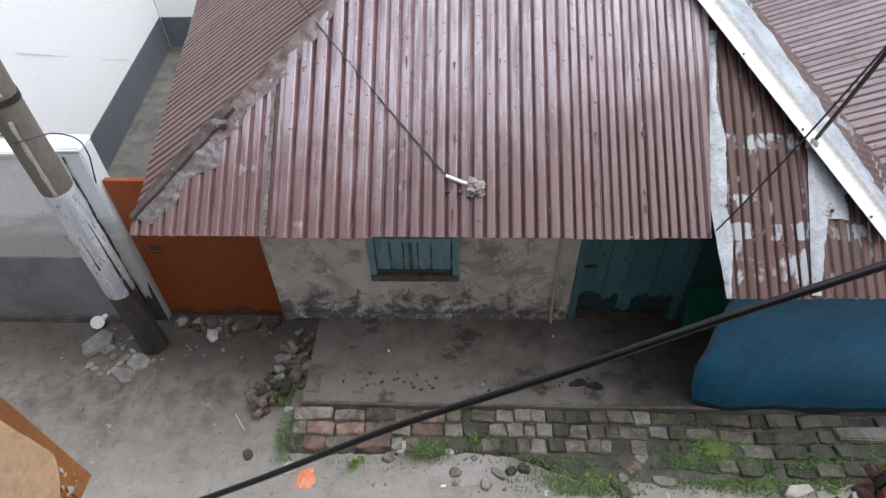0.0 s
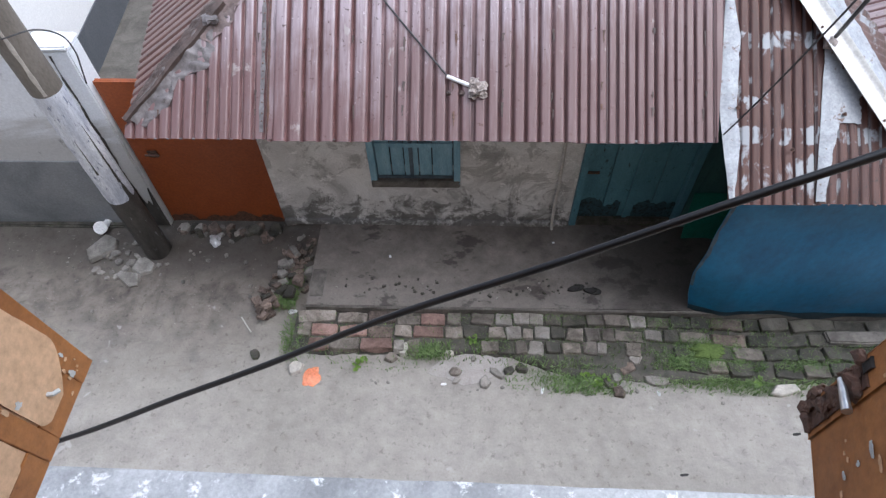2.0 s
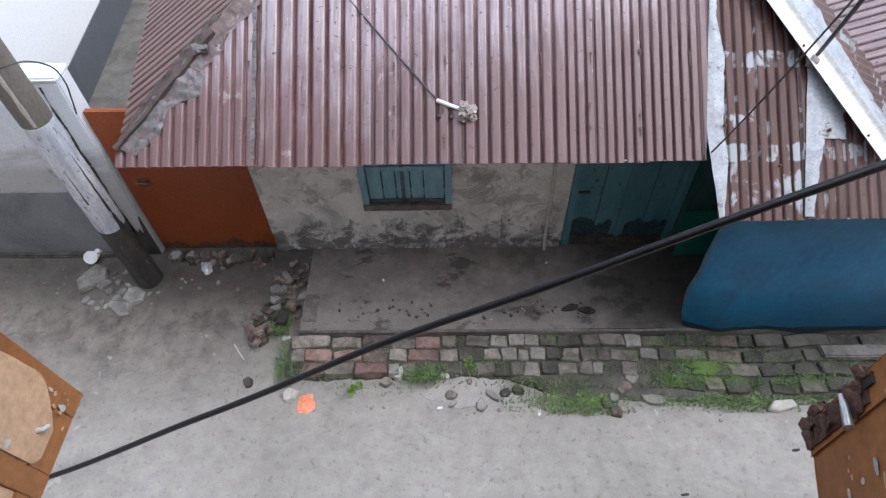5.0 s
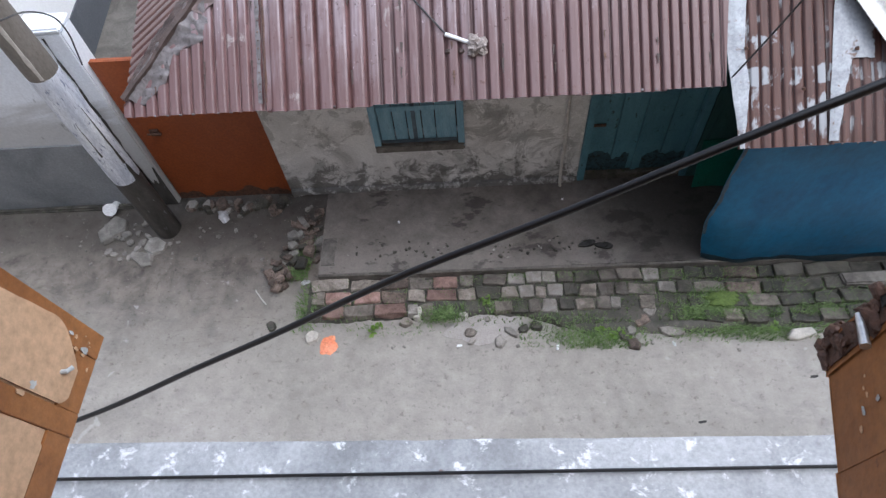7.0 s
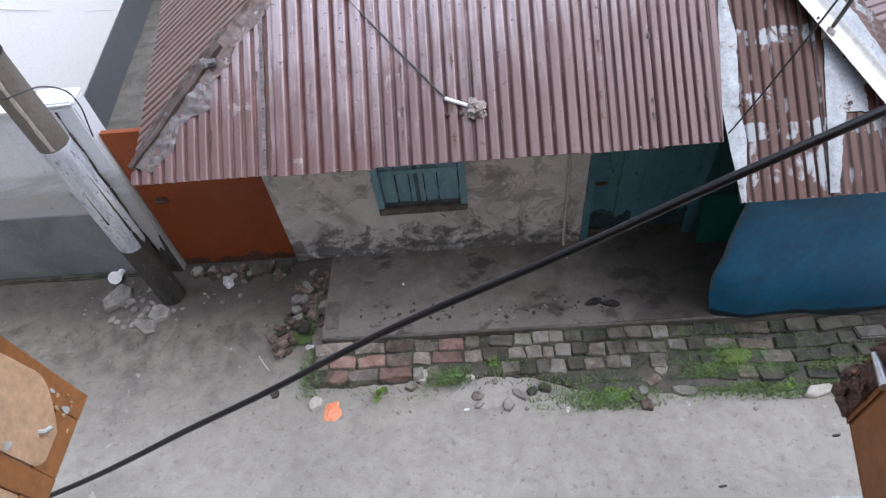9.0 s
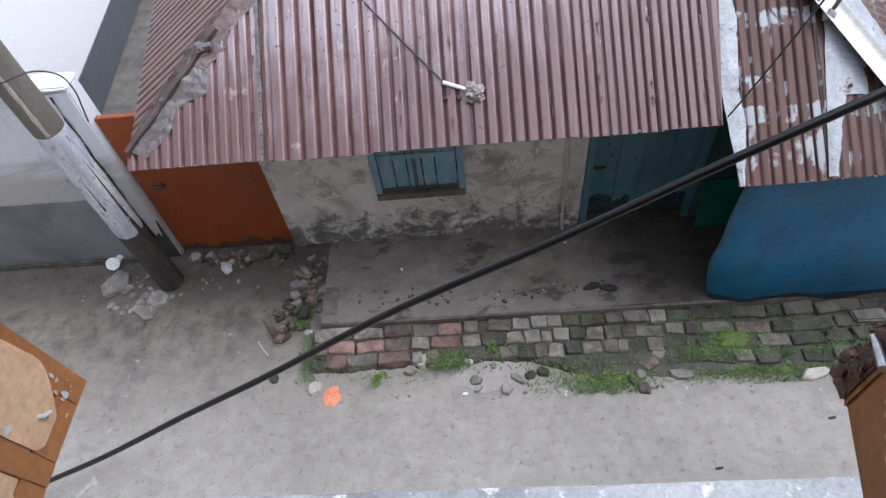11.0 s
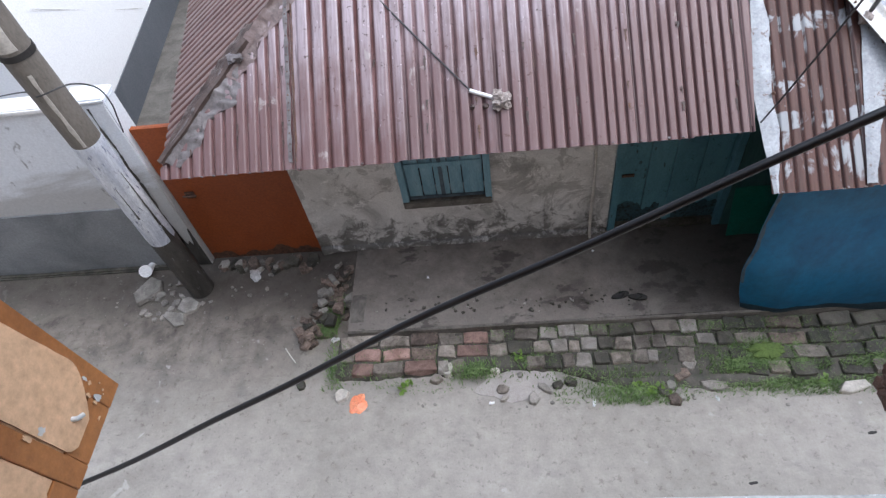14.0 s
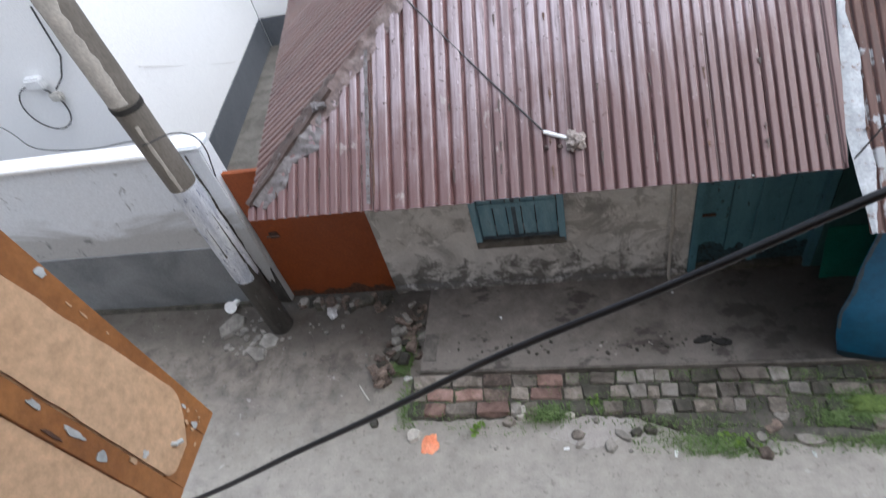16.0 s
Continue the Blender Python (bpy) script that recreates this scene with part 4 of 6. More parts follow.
def far_slope(u, v):
    q = CAP0.lerp(CAP1, -0.25 + 1.6 * u)
    p = Vector((q.x, q.y, EAVE_Z + (q.y - EAVE_Y) * SLOPE - 0.03))
    down = Vector((0.95, 0.12, -0.50))
    rib = 0.010 * math.cos(2 * math.pi * u * 2.5 / 0.076)
    return p + down * v * 0.75 + Vector((0, 0, rib))


part("sheet", sheet(far_slope, 260, 8, 0.002, (0, 0, -1)), M_RUST_FAR, rusty, "rusted far slope with pale patches", smooth=True)


def far_flash(u, v):
    q = CAP0.lerp(CAP1, 0.05 + 1.2 * u)
    p = Vector((q.x, q.y, EAVE_Z + (q.y - EAVE_Y) * SLOPE + 0.0))
    w = 0.09 + v * (0.10 + 0.30 * min(1.0, u * 1.3)) + (0.05 * noise.noise(Vector((u * 11, 0, 3))) + 0.03 * noise.noise(Vector((u * 37, 0, 5)))) * v
    return p + Vector((0.95, 0.12, -0.50)) * w + Vector((0, 0, 0.02 + 0.01 * noise.noise(Vector((u * 14, v * 3, 1)))))


part("patch_sheet", sheet(far_flash, 60, 6, 0.002, (0, 0, -1)), M_SILVER, rusty, "pale zinc patch sheet", smooth=True)


def cream_cap(u, v):
    q = CAP0.lerp(CAP1, -0.02 + 1.5 * u)
    p = Vector((q.x, q.y, EAVE_Z + (q.y - EAVE_Y) * SLOPE + 0.03))
    w = (v - 0.5) * 2
    side = Vector((cd.y, -cd.x, 0))
    h = -0.055 * abs(w) + 0.028 * math.exp(-(w / 0.13) ** 2)
    if abs(w) > 0.93:
        h += 0.012
    return p + side * w * 0.132 + Vector((0, 0, h + (0.03 if w < 0 else -0.02) * abs(w)))


cap = empty("ridge_cap", 2.3, 3.4, 2.2)
tagged(cap, "cream-white folded metal cap along the roof hip", "ridge cap")
part("cap_sheet", sheet(lambda u, v: cream_cap(u * 0.52, v), 24, 44, 0.003, (0, 0, -1)), M_CAP_WHITE, cap, smooth=True)
part("cap_sheet", sheet(lambda u, v: Vector(cream_cap(0.5 + u * 0.5, v)) + Vector((0, 0, 0.005)), 24, 44, 0.003, (0, 0, -1)), M_CAP_WHITE, cap, smooth=True)
for u, v in ((0.06, 0.12), (0.30, 0.12), (0.52, 0.12), (0.06, 0.88), (0.30, 0.88)):
    bm = bmesh.new()
    bmesh.ops.create_cone(bm, cap_ends=True, segments=8, radius1=0.009, radius2=0.005, depth=0.010, matrix=Matrix.Translation(Vector(cream_cap(u, v)) + Vector((0, 0, 0.008))))
    part("screw", bm, M_RUST, cap)

# neighbouring faded roof
faded = empty("neighbour_roof", 4.5, 5.0, 2.2)
tagged(faded, "faded brown corrugated tin roof behind the rusty roof", "roof")
for i in range(5):
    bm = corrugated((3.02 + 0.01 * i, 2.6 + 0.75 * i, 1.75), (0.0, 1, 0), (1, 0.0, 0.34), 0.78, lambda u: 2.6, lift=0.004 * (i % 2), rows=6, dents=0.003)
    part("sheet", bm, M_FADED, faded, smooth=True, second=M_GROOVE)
bm = box(3.12, 5.4, 2.8, 6.3, 0, 1.76)
part("wall", bm, M_PLASTER, faded)

# mast stub and its wire on the roof
mast = empty("pipe_stub", 0.11, 3.04, 2.06)
tagged(mast, "short white plastic pipe cemented onto the tin roof", "pipe")
part("pipe", tube([on_front(0.036, 3.062, 0.026), on_front(0.19, 3.012, 0.024)], 0.0125, 12), M_PLASTIC, mast, smooth=True)
part("cement_base", lump(0.222, 2.995, on_front(0, 2.995).z - 0.012, 0.11, 0.12, 0.085, 5.0, 0.62, sub=3, grain=2.6), M_CEMENT, mast)
part("cement_base", lump(0.205, 3.045, on_front(0, 3.045).z - 0.012, 0.06, 0.05, 0.06, 15.0, 0.6), M_CEMENT, mast)
part("cement_base", lump(0.048, 2.996, on_front(0, 2.996).z - 0.008, 0.035, 0.045, 0.03, 8.0, 0.5), M_HIP, mast)
part("cement_base", lump(0.130, 2.992, on_front(0, 2.992).z - 0.008, 0.045, 0.04, 0.03, 9.0, 0.5), M_HIP, mast)
thing("roof_wire", tube(sagging(on_front(0.038, 3.062, 0.03), (-1.75, 4.85, 3.42), 0.05), 0.0055, 6), M_WIRE, "thin dark wire running over the roof to the pipe stub", "wire", smooth=True)

# ---- gate, pillar, pole, boundary wall, white house ----
def foot_stain(x0, x1, y, z0, h, seed):
    def at(u, v):
        x = x0 + (x1 - x0) * u
        top = h * (0.5 + 0.7 * noise.noise(Vector((x * 5, seed, 0))) + 0.25 * noise.noise(Vector((x * 19, seed, 2))))
        return (x, y, z0 + max(0.012, top) * v)
    return sheet(at, 70, 4, 0.001, (0, 1, 0))


gate = empty("metal_gate", -2.0, 3.58, 0)
tagged(gate, "closed orange-brown sheet metal gate, rusty at the foot", "gate")
part("panel", roughen(box(-2.60, -1.515, 3.575, 3.586, 0.04, 1.645), 0.003, 4.0, 6), M_GATE, gate)
for x0, x1, z0, z1 in ((-2.60, -2.56, 0.03, 1.645), (-1.55, -1.512, 0.03, 1.645), (-2.56, -1.55, 1.605, 1.645), (-2.56, -1.55, 0.03, 0.075)):
    part("frame_bar", box(x0, x1, 3.588, 3.62, z0, z1, 0.004), M_GATE, gate)
part("rust_stain", foot_stain(-2.59, -1.52, 3.5715, 0.045, 0.16, 3.0), M_RUST, gate, "dark rust along the foot")
bolt = part("bolt", tube([(-2.50, 3.548, 0.92), (-2.38, 3.548, 0.92)], 0.009, 8), M_RUST, gate, "rusty sliding bolt", smooth=True)
part("bolt_plate", box(-2.48, -2.40, 3.556, 3.574, 0.885, 0.955, 0.004), M_RUST, bolt)

pillar = empty("gate_pillar", -2.62, 3.52, 0)
pillar.location = (-2.78, 3.52, 0)
bpy.context.view_layer.update()
tagged(pillar, "whitewashed concrete gate pillar with black mould", "pillar")
part("shaft", roughen(box(-2.93, -2.622, 3.535, 3.72, 0, 1.93, 0.012), 0.006, 5.0, 8), M_WHITEWASH, pillar, smooth=False)
bm = box(-2.94, -2.612, 3.525, 3.73, 1.93, 1.97, 0.014)
part("cap", roughen(bm, 0.008, 6.0, 4), M_WHITEWASH, pillar)

def mould_run(x, z0, z1, half, seed):
    """A black run down the pillar, wavering and thinning out."""
    def at(u, v):
        z = z0 + (z1 - z0) * u
        w = half * (0.55 + 0.9 * noise.noise(Vector((z * 7, seed, 1))) + 0.5 * noise.noise(Vector((z * 31, seed, 4)))) * (1.25 - 0.8 * u)
        return (x + 0.012 * noise.noise(Vector((z * 5, seed, 7))) + (v - 0.5) * 2 * max(0.003, w), 3.5285, z)
    return sheet(at, 70, 3, 0.001, (0, 1, 0))


part("mould_run", mould_run(-2.765, 0.30, 1.90, 0.026, 2.0), M_POLE_BLACK, pillar, "black run down the pillar front")
part("mould_foot", foot_stain(-2.925, -2.626, 3.5285, 0.02, 1.35, 9.0), M_POLE_BLACK, pillar, "black mould over the pillar foot")

wall_w = empty("boundary_wall", -5.5, 3.6, 0)
tagged(wall_w, "whitewashed boundary wall with dark grey dado and bare patches", "boundary wall", kind="structure")
part("wall_body", box(-9.0, -2.935, 3.575, 3.70, 0, 1.885), M_WHITEWASH, wall_w)
part("coping", roughen(box(-9.0, -2.945, 3.545, 3.73, 1.885, 1.93, 0.010), 0.006, 4.0, 16), M_WHITE_WALL, wall_w, "white coping")
part("dado", roughen(box(-9.0, -2.935, 3.560, 3.574, 0, 0.82), 0.003, 6.0, 10), M_DADO, wall_w, "dark grey painted dado")
part("footing", roughen(box(-9.0, -2.94, 3.50, 3.56, -0.03, 0.03, 0.015), 0.016, 5.0, 14), M_SOIL, wall_w)

pole = empty("utility_pole", -2.66, 3.25, 0)
tagged(pole, "tapered concrete utility pole, whitewashed with black foot", "utility pole")
def pole_axis(z):
    return Vector((-2.66 + 0.0126 * z, 3.25 - 0.036 * z, z))
def pole_radius(z):
    return 0.108 - 0.0018 * z
def pole_section(z0, z1, grow, n=10):
    bm = bmesh.new()
    pts = [pole_axis(z0 + (z1 - z0) * i / n) for i in range(n + 1)]
    tube(pts, pole_radius(z0) + grow, 28, pole_radius(z1) + grow, bm)
    for v in bm.verts:
        v.co += noise.noise_vector(v.co * 9) * 0.004
    return bm
part("foot", pole_section(-0.05, 0.80, 0.004), M_POLE_BLACK, pole, "black tarred foot", smooth=True)
part("painted_band", pole_section(0.80, 1.90, 0.003, 14), M_POLE_WHITE, pole, "whitewashed band with bluish smears", smooth=True)
part("shaft", pole_section(1.90, 7.5, 0.0, 24), M_POLE, pole, smooth=True)
ring = part("wire_band", pole_section(2.60, 2.64, 0.006, 2), M_RUBBER, pole, "black wrapped band", smooth=True)


def pole_strip(z0, z1, ang, half, seed, point=0.0):
    def at(u, v):
        z = z0 + (z1 - z0) * u
        a = ang + (v - 0.5) * 2 * half * (1 - point * u ** 0.7) * (1 + 0.7 * noise.noise(Vector((z * 9, seed, v))))
        r = pole_radius(z) + 0.006
        p = pole_axis(z)
        return p + Vector((math.cos(a) * r, math.sin(a) * r, 0))
    return sheet(at, 40, 5, 0.004, (0, 1, 0))


part("mortar_seam", pole_strip(1.91, 2.50, radians(-66), 0.10, 1.0), M_MORTAR, pole, "pale mortar seam", smooth=True)
part("mortar_seam", pole_strip(2.66, 5.2, radians(-80), 0.62, 4.0), M_MORTAR, pole, "pale mortar face", smooth=True)

for k, (z0, z1, deg, half) in enumerate(((0.76, 1.0, -20, 0.34), (1.0, 1.6, -22, 0.10), (1.15, 1.5, -75, 0.05))):
    part("tar_streak", pole_strip(z0, z1, radians(deg), half, 7.0 + k, 0.95), M_POLE_BLACK, pole, "black smear over the whitewash", smooth=True)

white = empty("white_house", -6.5, 7.0, 0)
tagged(white, "white painted house with slate-grey skirting", "house")


def quad_wall(p, q, z0, z1, thick):
    """A wall from p to q in plan, thick to its left."""
    p, q = Vector(p), Vector(q)
    d = (q - p).normalized()
    n = Vector((-d.y, d.x)) * thick
    bm = bmesh.new()
    low = [bm.verts.new((*a, z0)) for a in (p, q, q + n, p + n)]
    top = [bm.verts.new((*a, z1)) for a in (p, q, q + n, p + n)]
    bm.faces.new(low[::-1])
    bm.faces.new(top)
    for i in range(4):
        bm.faces.new((low[i], low[(i + 1) % 4], top[(i + 1) % 4], top[i]))
    return bm


WA, WB = (-4.11, 5.0), (-4.55, 9.05)
part("wall", quad_wall(WA, WB, 0, 6.2, 0.25), M_WHITE_WALL, white)
part("wall", quad_wall((-10.0, 5.0), (-4.12, 5.0), 0, 6.2, 0.25), M_WHITE_WALL, white)
part("wall", quad_wall((-4.54, 9.05), (-1.2, 9.05), 0, 6.2, 0.25), M_WHITE_WALL, white)
part("skirting", quad_wall((-4.095, 4.99), (-4.535, 9.03), 0, 0.50, 0.02), M_SKIRT, white, "slate-grey painted skirting")
part("skirting", quad_wall((-4.52, 9.03), (-1.2, 9.03), 0, 0.50, 0.018), M_SKIRT, white, "slate-grey painted skirting")
part("roof_slab", box(-10.2, -1.2, 9.31, 14.0, 6.0, 6.2), M_WHITE_WALL, white)
part("wall_crack", tube([(-4.13, 5.34, 1.80), (-4.22, 6.0, 1.42), (-4.30, 6.7, 1.02), (-4.37, 7.5, 0.60)], 0.003, 5), M_PVC, white, "thin grey line on the wall")
meter = empty("junction_box", -5.13, 4.99, 1.95)
tagged(meter, "white junction box with a looped wire on the white wall", "junction box")
part("case", box(-5.12, -4.92, 4.90, 4.998, 1.92, 2.05, 0.02), M_PLASTIC, meter)
part("cover", box(-4.99, -4.84, 4.93, 4.998, 1.75, 1.85, 0.02), M_PVC, meter)
loop = [(-5.14 + 0.25 * math.cos(a), 4.96, 1.69 + 0.26 * math.sin(a)) for a in [math.pi * 0.55 + 2 * math.pi * 0.92 * i / 36 for i in range(37)]]
part("wire_loop", tube(loop, 0.008, 6), M_WIRE, meter, smooth=True)
part("wire_loop", tube([(-4.50, 4.97, 2.7), (-4.55, 4.96, 2.21), (-4.70, 4.96, 2.0), (-4.86, 4.96, 1.88)], 0.009, 6), M_WIRE, meter, smooth=True)
drop = [(-6.4, 4.9, 2.1), (-5.41, 4.6, 1.75), (-4.94, 4.35, 1.62), (-4.05, 4.0, 1.76), (-3.1, 3.5, 2.11), (-2.62, 3.05, 2.36), (-2.42, 3.12, 2.38), (-2.41, 3.3, 2.22),
        (-2.49, 3.44, 2.0), (-2.56, 3.50, 1.83), (-2.60, 3.51, 1.68)]
thing("pole_wire", tube(smooth_line(drop), 0.0055, 6), M_WIRE, "thin black wire draped round the pole and pillar", "wire", smooth=True)

# ---- blue sheet under the rusty roof ----
def blue_front(u, v):
    z = 0.02 + 1.56 * v
    x0 = 1.905 + 0.13 * max(0, 1 - z / 0.55) ** 1.3 + 0.02 * noise.noise(Vector((z * 4, 0, 2)))
    x = x0 + (4.6 - x0) * u
    y = 2.615 - 0.05 * math.sin(min(1, z / 1.2) * math.pi) * min(1, u * 8) + 0.012 * noise.noise(Vector((x * 2.5, z * 1.5, 4))) + 0.04 * math.exp(-u * 40)
    return (x, y, z)


blue = empty("blue_tarpaulin", 3.0, 2.6, 0)
tagged(blue, "blue sheet hanging to the ground under the rusty roof", "tarpaulin")
part("sheet", sheet(blue_front, 60, 30, 0.006, (0, 1, 0)), M_TARP, blue, smooth=True)


# Darker band along the sheet's lower edge.
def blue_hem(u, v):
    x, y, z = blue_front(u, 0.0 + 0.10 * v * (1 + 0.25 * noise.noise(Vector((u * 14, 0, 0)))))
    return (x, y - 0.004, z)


def blue_side(u, v):
    x, y, z = blue_front(0.006 * u * (1 + 0.9 * noise.noise(Vector((v * 9, 3, 0)))), 0.28 + 0.72 * v)
    return (x, y - 0.004, z)


part("hem", sheet(blue_hem, 80, 4, 0.002, (0, 1, 0)), M_HEM, blue, "dark hem", smooth=True)
part("worn_edge", sheet(blue_side, 3, 40, 0.002, (0, 1, 0)), M_BLUE_DARK, blue, "worn grey-blue edge", smooth=True)
post = roughen(box(2.02, 2.10, 2.70, 2.78, 0.0, 1.66, 0.008), 0.004, 5, 4)
thing("roof_post", post, M_RUST, "dark wooden post behind the blue sheet", "post")


def green_at(u, v):
    x = 2.08 + 0.62 * u
    z = 0.13 + 0.47 * v
    return (x, 3.36 + 0.12 * v + 0.02 * noise.noise(Vector((x * 5, z * 5, 0))), z)


thing("green_sheet", sheet(green_at, 20, 14, 0.005, (0, 1, 0)), M_GREEN_SHEET, "green plastic sheet leaning on the wall by the door", "sheet", smooth=True)
pipe = [(0.935, 3.505, 1.95), (0.935, 3.505, 1.1), (0.945, 3.50, 0.72), (0.94, 3.49, 0.40), (0.94, 3.47, 0.20), (0.945, 3.455, 0.118)]
thing("drain_pipe", tube(pipe, 0.014, 10), M_PVC, "thin off-white plastic pipe down the plaster wall", "pipe", smooth=True)

# ---- wires ----
def cable_at(x):
    """The cable's line: straight in plan, rising, with the slight waves of a stiff sheath."""
    wave = 0.013 * math.cos(max(-1.0, min(1.0, (x - 0.03) / 0.55)) * math.pi * 0.78) + 0.004 * math.sin(x * 13.0 + 1.1)
    return Vector((x, 0.501 + 0.05 * x, 3.551 + 0.612 * x + wave))


cable = empty("overhead_cable", 0, 0.5, 3.5)
tagged(cable, "thick black overhead cable strung close to the window", "cable")
part("sheath", tube([cable_at(-3.6 + 0.06 * i) for i in range(106)], 0.0061, 12), M_CABLE, cable, smooth=True)
for x in (0.289, 0.147, -0.014):
    p = cable_at(x)
    part("tape_mark", lump(p.x, p.y - 0.003, p.z + 0.0035, 0.006, 0.005, 0.005, 1.0, 0.1, sub=1), M_PVC, cable, "pale speck of tape")
thing("ledge_cable", tube(sagging((-3.0, 0.50, 2.335), (3.2, 0.475, 2.335), 0.012), 0.006, 8), M_CABLE, "thin black cable lying along the ledge", "cable", smooth=True)
service = empty("service_cable", 2.34, 3.24, 2.2)
tagged(service, "black service cable tied to a cement lump on the roof", "cable")
part("sheath", tube(sagging((2.345, 3.235, 2.265), (1.80, 2.02, 4.25), 0.02), 0.013, 8), M_CABLE, service, smooth=True)
part("cement_lump", lump(2.33, 3.235, 2.185, 0.075, 0.07, 0.07, 6.0, 0.5), M_CEMENT, service, smooth=True)
thing("thin_roof_wire", tube(sagging((1.705, 2.78, 1.90), (1.80, 2.00, 4.22), 0.10), 0.0055, 6), M_WIRE, "thin dark wire from the eave across the rusty roof", "wire", smooth=True)

# ---- the house with the window ----
LX, RX, SZ, TZ, HY = -0.43, 0.575, 3.60, 4.95, -0.10
own = wall_shell([-8, LX - 0.02, RX + 0.02, 8], [0, SZ - 0.05, TZ, 5.8], -0.35, -0.12, [(1, 1)])
thing("wall_south", own, M_OWN, "tan plastered house wall with the open window", "wall", kind="structure")
for nm, b in (("wall_north_room", (-3, 3, -4.2, -4.0)), ("wall_west_room", (-3.2, -3.004, -4.2, -0.36)), ("wall_east_room", (3.004, 3.2, -4.2, -0.36))):
    thing(nm, box(*b, 2.604, 5.596), M_DARK, "plain dim room wall behind the window", "wall", kind="structure")
thing("wall_back", box(-8, 8, -5.0, -4.8, 0, 5.8), M_OWN, "tan plastered back wall of the house with the window", "wall", kind="structure")
for nm, x in (("wall_west", -8.0), ("wall_east", 7.8)):
    thing(nm, box(x, x + 0.2, -4.797, -0.353, 0, 5.8), M_OWN, "tan plastered side wall of the house with the window", "wall", kind="structure")
thing("roof_slab", box(-8.1, 8.1, -5.1, -0.12, 5.803, 5.95, 0.01), M_PATH, "flat concrete roof of the house with the window", "roof", kind="structure")
thing("ceiling", box(-3.2, 3.2, -4.2, -0.36, 5.6, 5.7), M_DARK, "plain room ceiling", "ceiling", kind="structure")
thing("floor", box(-3.2, 3.2, -4.2, -0.36, 2.5, 2.6), M_DARK, "plain room floor", "floor", kind="structure")


def ledge_slab():
    bm = box(-7.0, 7.0, -0.118, 0.60, 2.20, 2.305)
    for v in bm.verts:
        if v.co.y > 0.5:
            v.co.y += 0.006 - 0.013 * v.co.x
    bmesh.ops.bevel(bm, geom=bm.edges[:], offset=0.006, segments=2, affect="EDGES")
    long = [e for e in bm.edges if e.calc_length() > 3]
    bmesh.ops.subdivide_edges(bm, edges=long, cuts=160)
    for v in bm.verts:
        if v.co.y > 0.4:
            v.co += noise.noise_vector(v.co * 7) * 0.004 + noise.noise_vector(v.co * 23) * 0.002
    return bm


thing("sunshade", ledge_slab(), M_LEDGE, "stained whitewashed concrete sunshade ledge below the window", "sunshade", kind="structure")
leaf_bit = lump(0.02, 0.50, 2.303, 0.03, 0.018, 0.008, 2.0, 0.3, sub=1)
thing("brick_chip", leaf_bit, M_BRICK_RED, "small red brick chip on the white ledge", "debris")


def upright(x0, swing, y0, y1, z0, z1, proud, depth, lean=0.0, bevel=0.001):
    """A bar of a window leaf that stands in the plane x = x0 + swing * y; proud sets its face forward, depth its thickness."""
    bm = box(0, 1, y0, y1, z0, z1)
    side = 1 if depth > 0 else -1
    for v in bm.verts:
        v.co.x = x0 + swing * v.co.y + side * proud - (depth if v.co.x < 0.5 else 0.0)
        v.co.y += lean * (v.co.z - LEAF_Z)
    bmesh.ops.bevel(bm, geom=bm.edges[:], offset=bevel, segments=2, affect="EDGES")
    return bm


def paint_field(x, y0, y1, z0, z1, turn_far, turn_near, lean, seed):
    """A hand-painted panel face: nearly a rectangle, rounded at its lower corners, with a wavering edge; 1.5 mm proud."""
    def at(u, v):
        z = z0 + (z1 - z0) * u ** 1.6
        cut_far = turn_far * max(0.0, 1 - (z - z0) / (1.5 * turn_far)) ** 2
        cut_near = turn_near * max(0.0, 1 - (z - z0) / (1.5 * turn_near)) ** 2
        far = y1 - cut_far + 0.004 * noise.noise(Vector((z * 22, seed, 0))) - 0.085 * max(0.0, z - 3.72)
        near = y0 + cut_near + 0.002 * noise.noise(Vector((z * 25, seed, 4)))
        return (x, near + (far - near) * v + lean * (z - LEAF_Z), z)
    return sheet(at, 60, 4, 0.004, (-1, 0, 0))


def peel(x, swing, y, z, ry, rz, seed, lean=0.0, side=1):
    """A flake-shaped patch where old paint shows, lying on a leaf."""
    def at(u, v):
        ang = 2 * math.pi * u
        r = v * (1 + 0.55 * noise.noise(Vector((math.cos(ang) * 1.4, math.sin(ang) * 1.4, seed * 3.1))) + 0.25 * noise.noise(Vector((math.cos(ang) * 5, math.sin(ang) * 5, seed))))
        py, pz = y + ry * r * math.cos(ang), z + rz * r * math.sin(ang)
        return (x + swing * py, py + lean * (pz - LEAF_Z), pz)
    return sheet(at, 26, 3, 0.0012, (-side, 0, 0))


LEAF_Z, LEAN = 3.592, -0.058
left_leaf = empty("window_shutter", -0.424, HY, LEAF_Z)
tagged(left_leaf, "open tan and brown painted window shutter with peeling paint", "window shutter", "window shutters")
for y0, y1 in ((0.3735, 0.413), (0.2555, 0.2885), (0.075, 0.118), (HY, -0.045)):
    part("stile", upright(-0.424, 0, y0, y1, LEAF_Z, TZ, 0.0, 0.036, LEAN), M_BROWN, left_leaf)
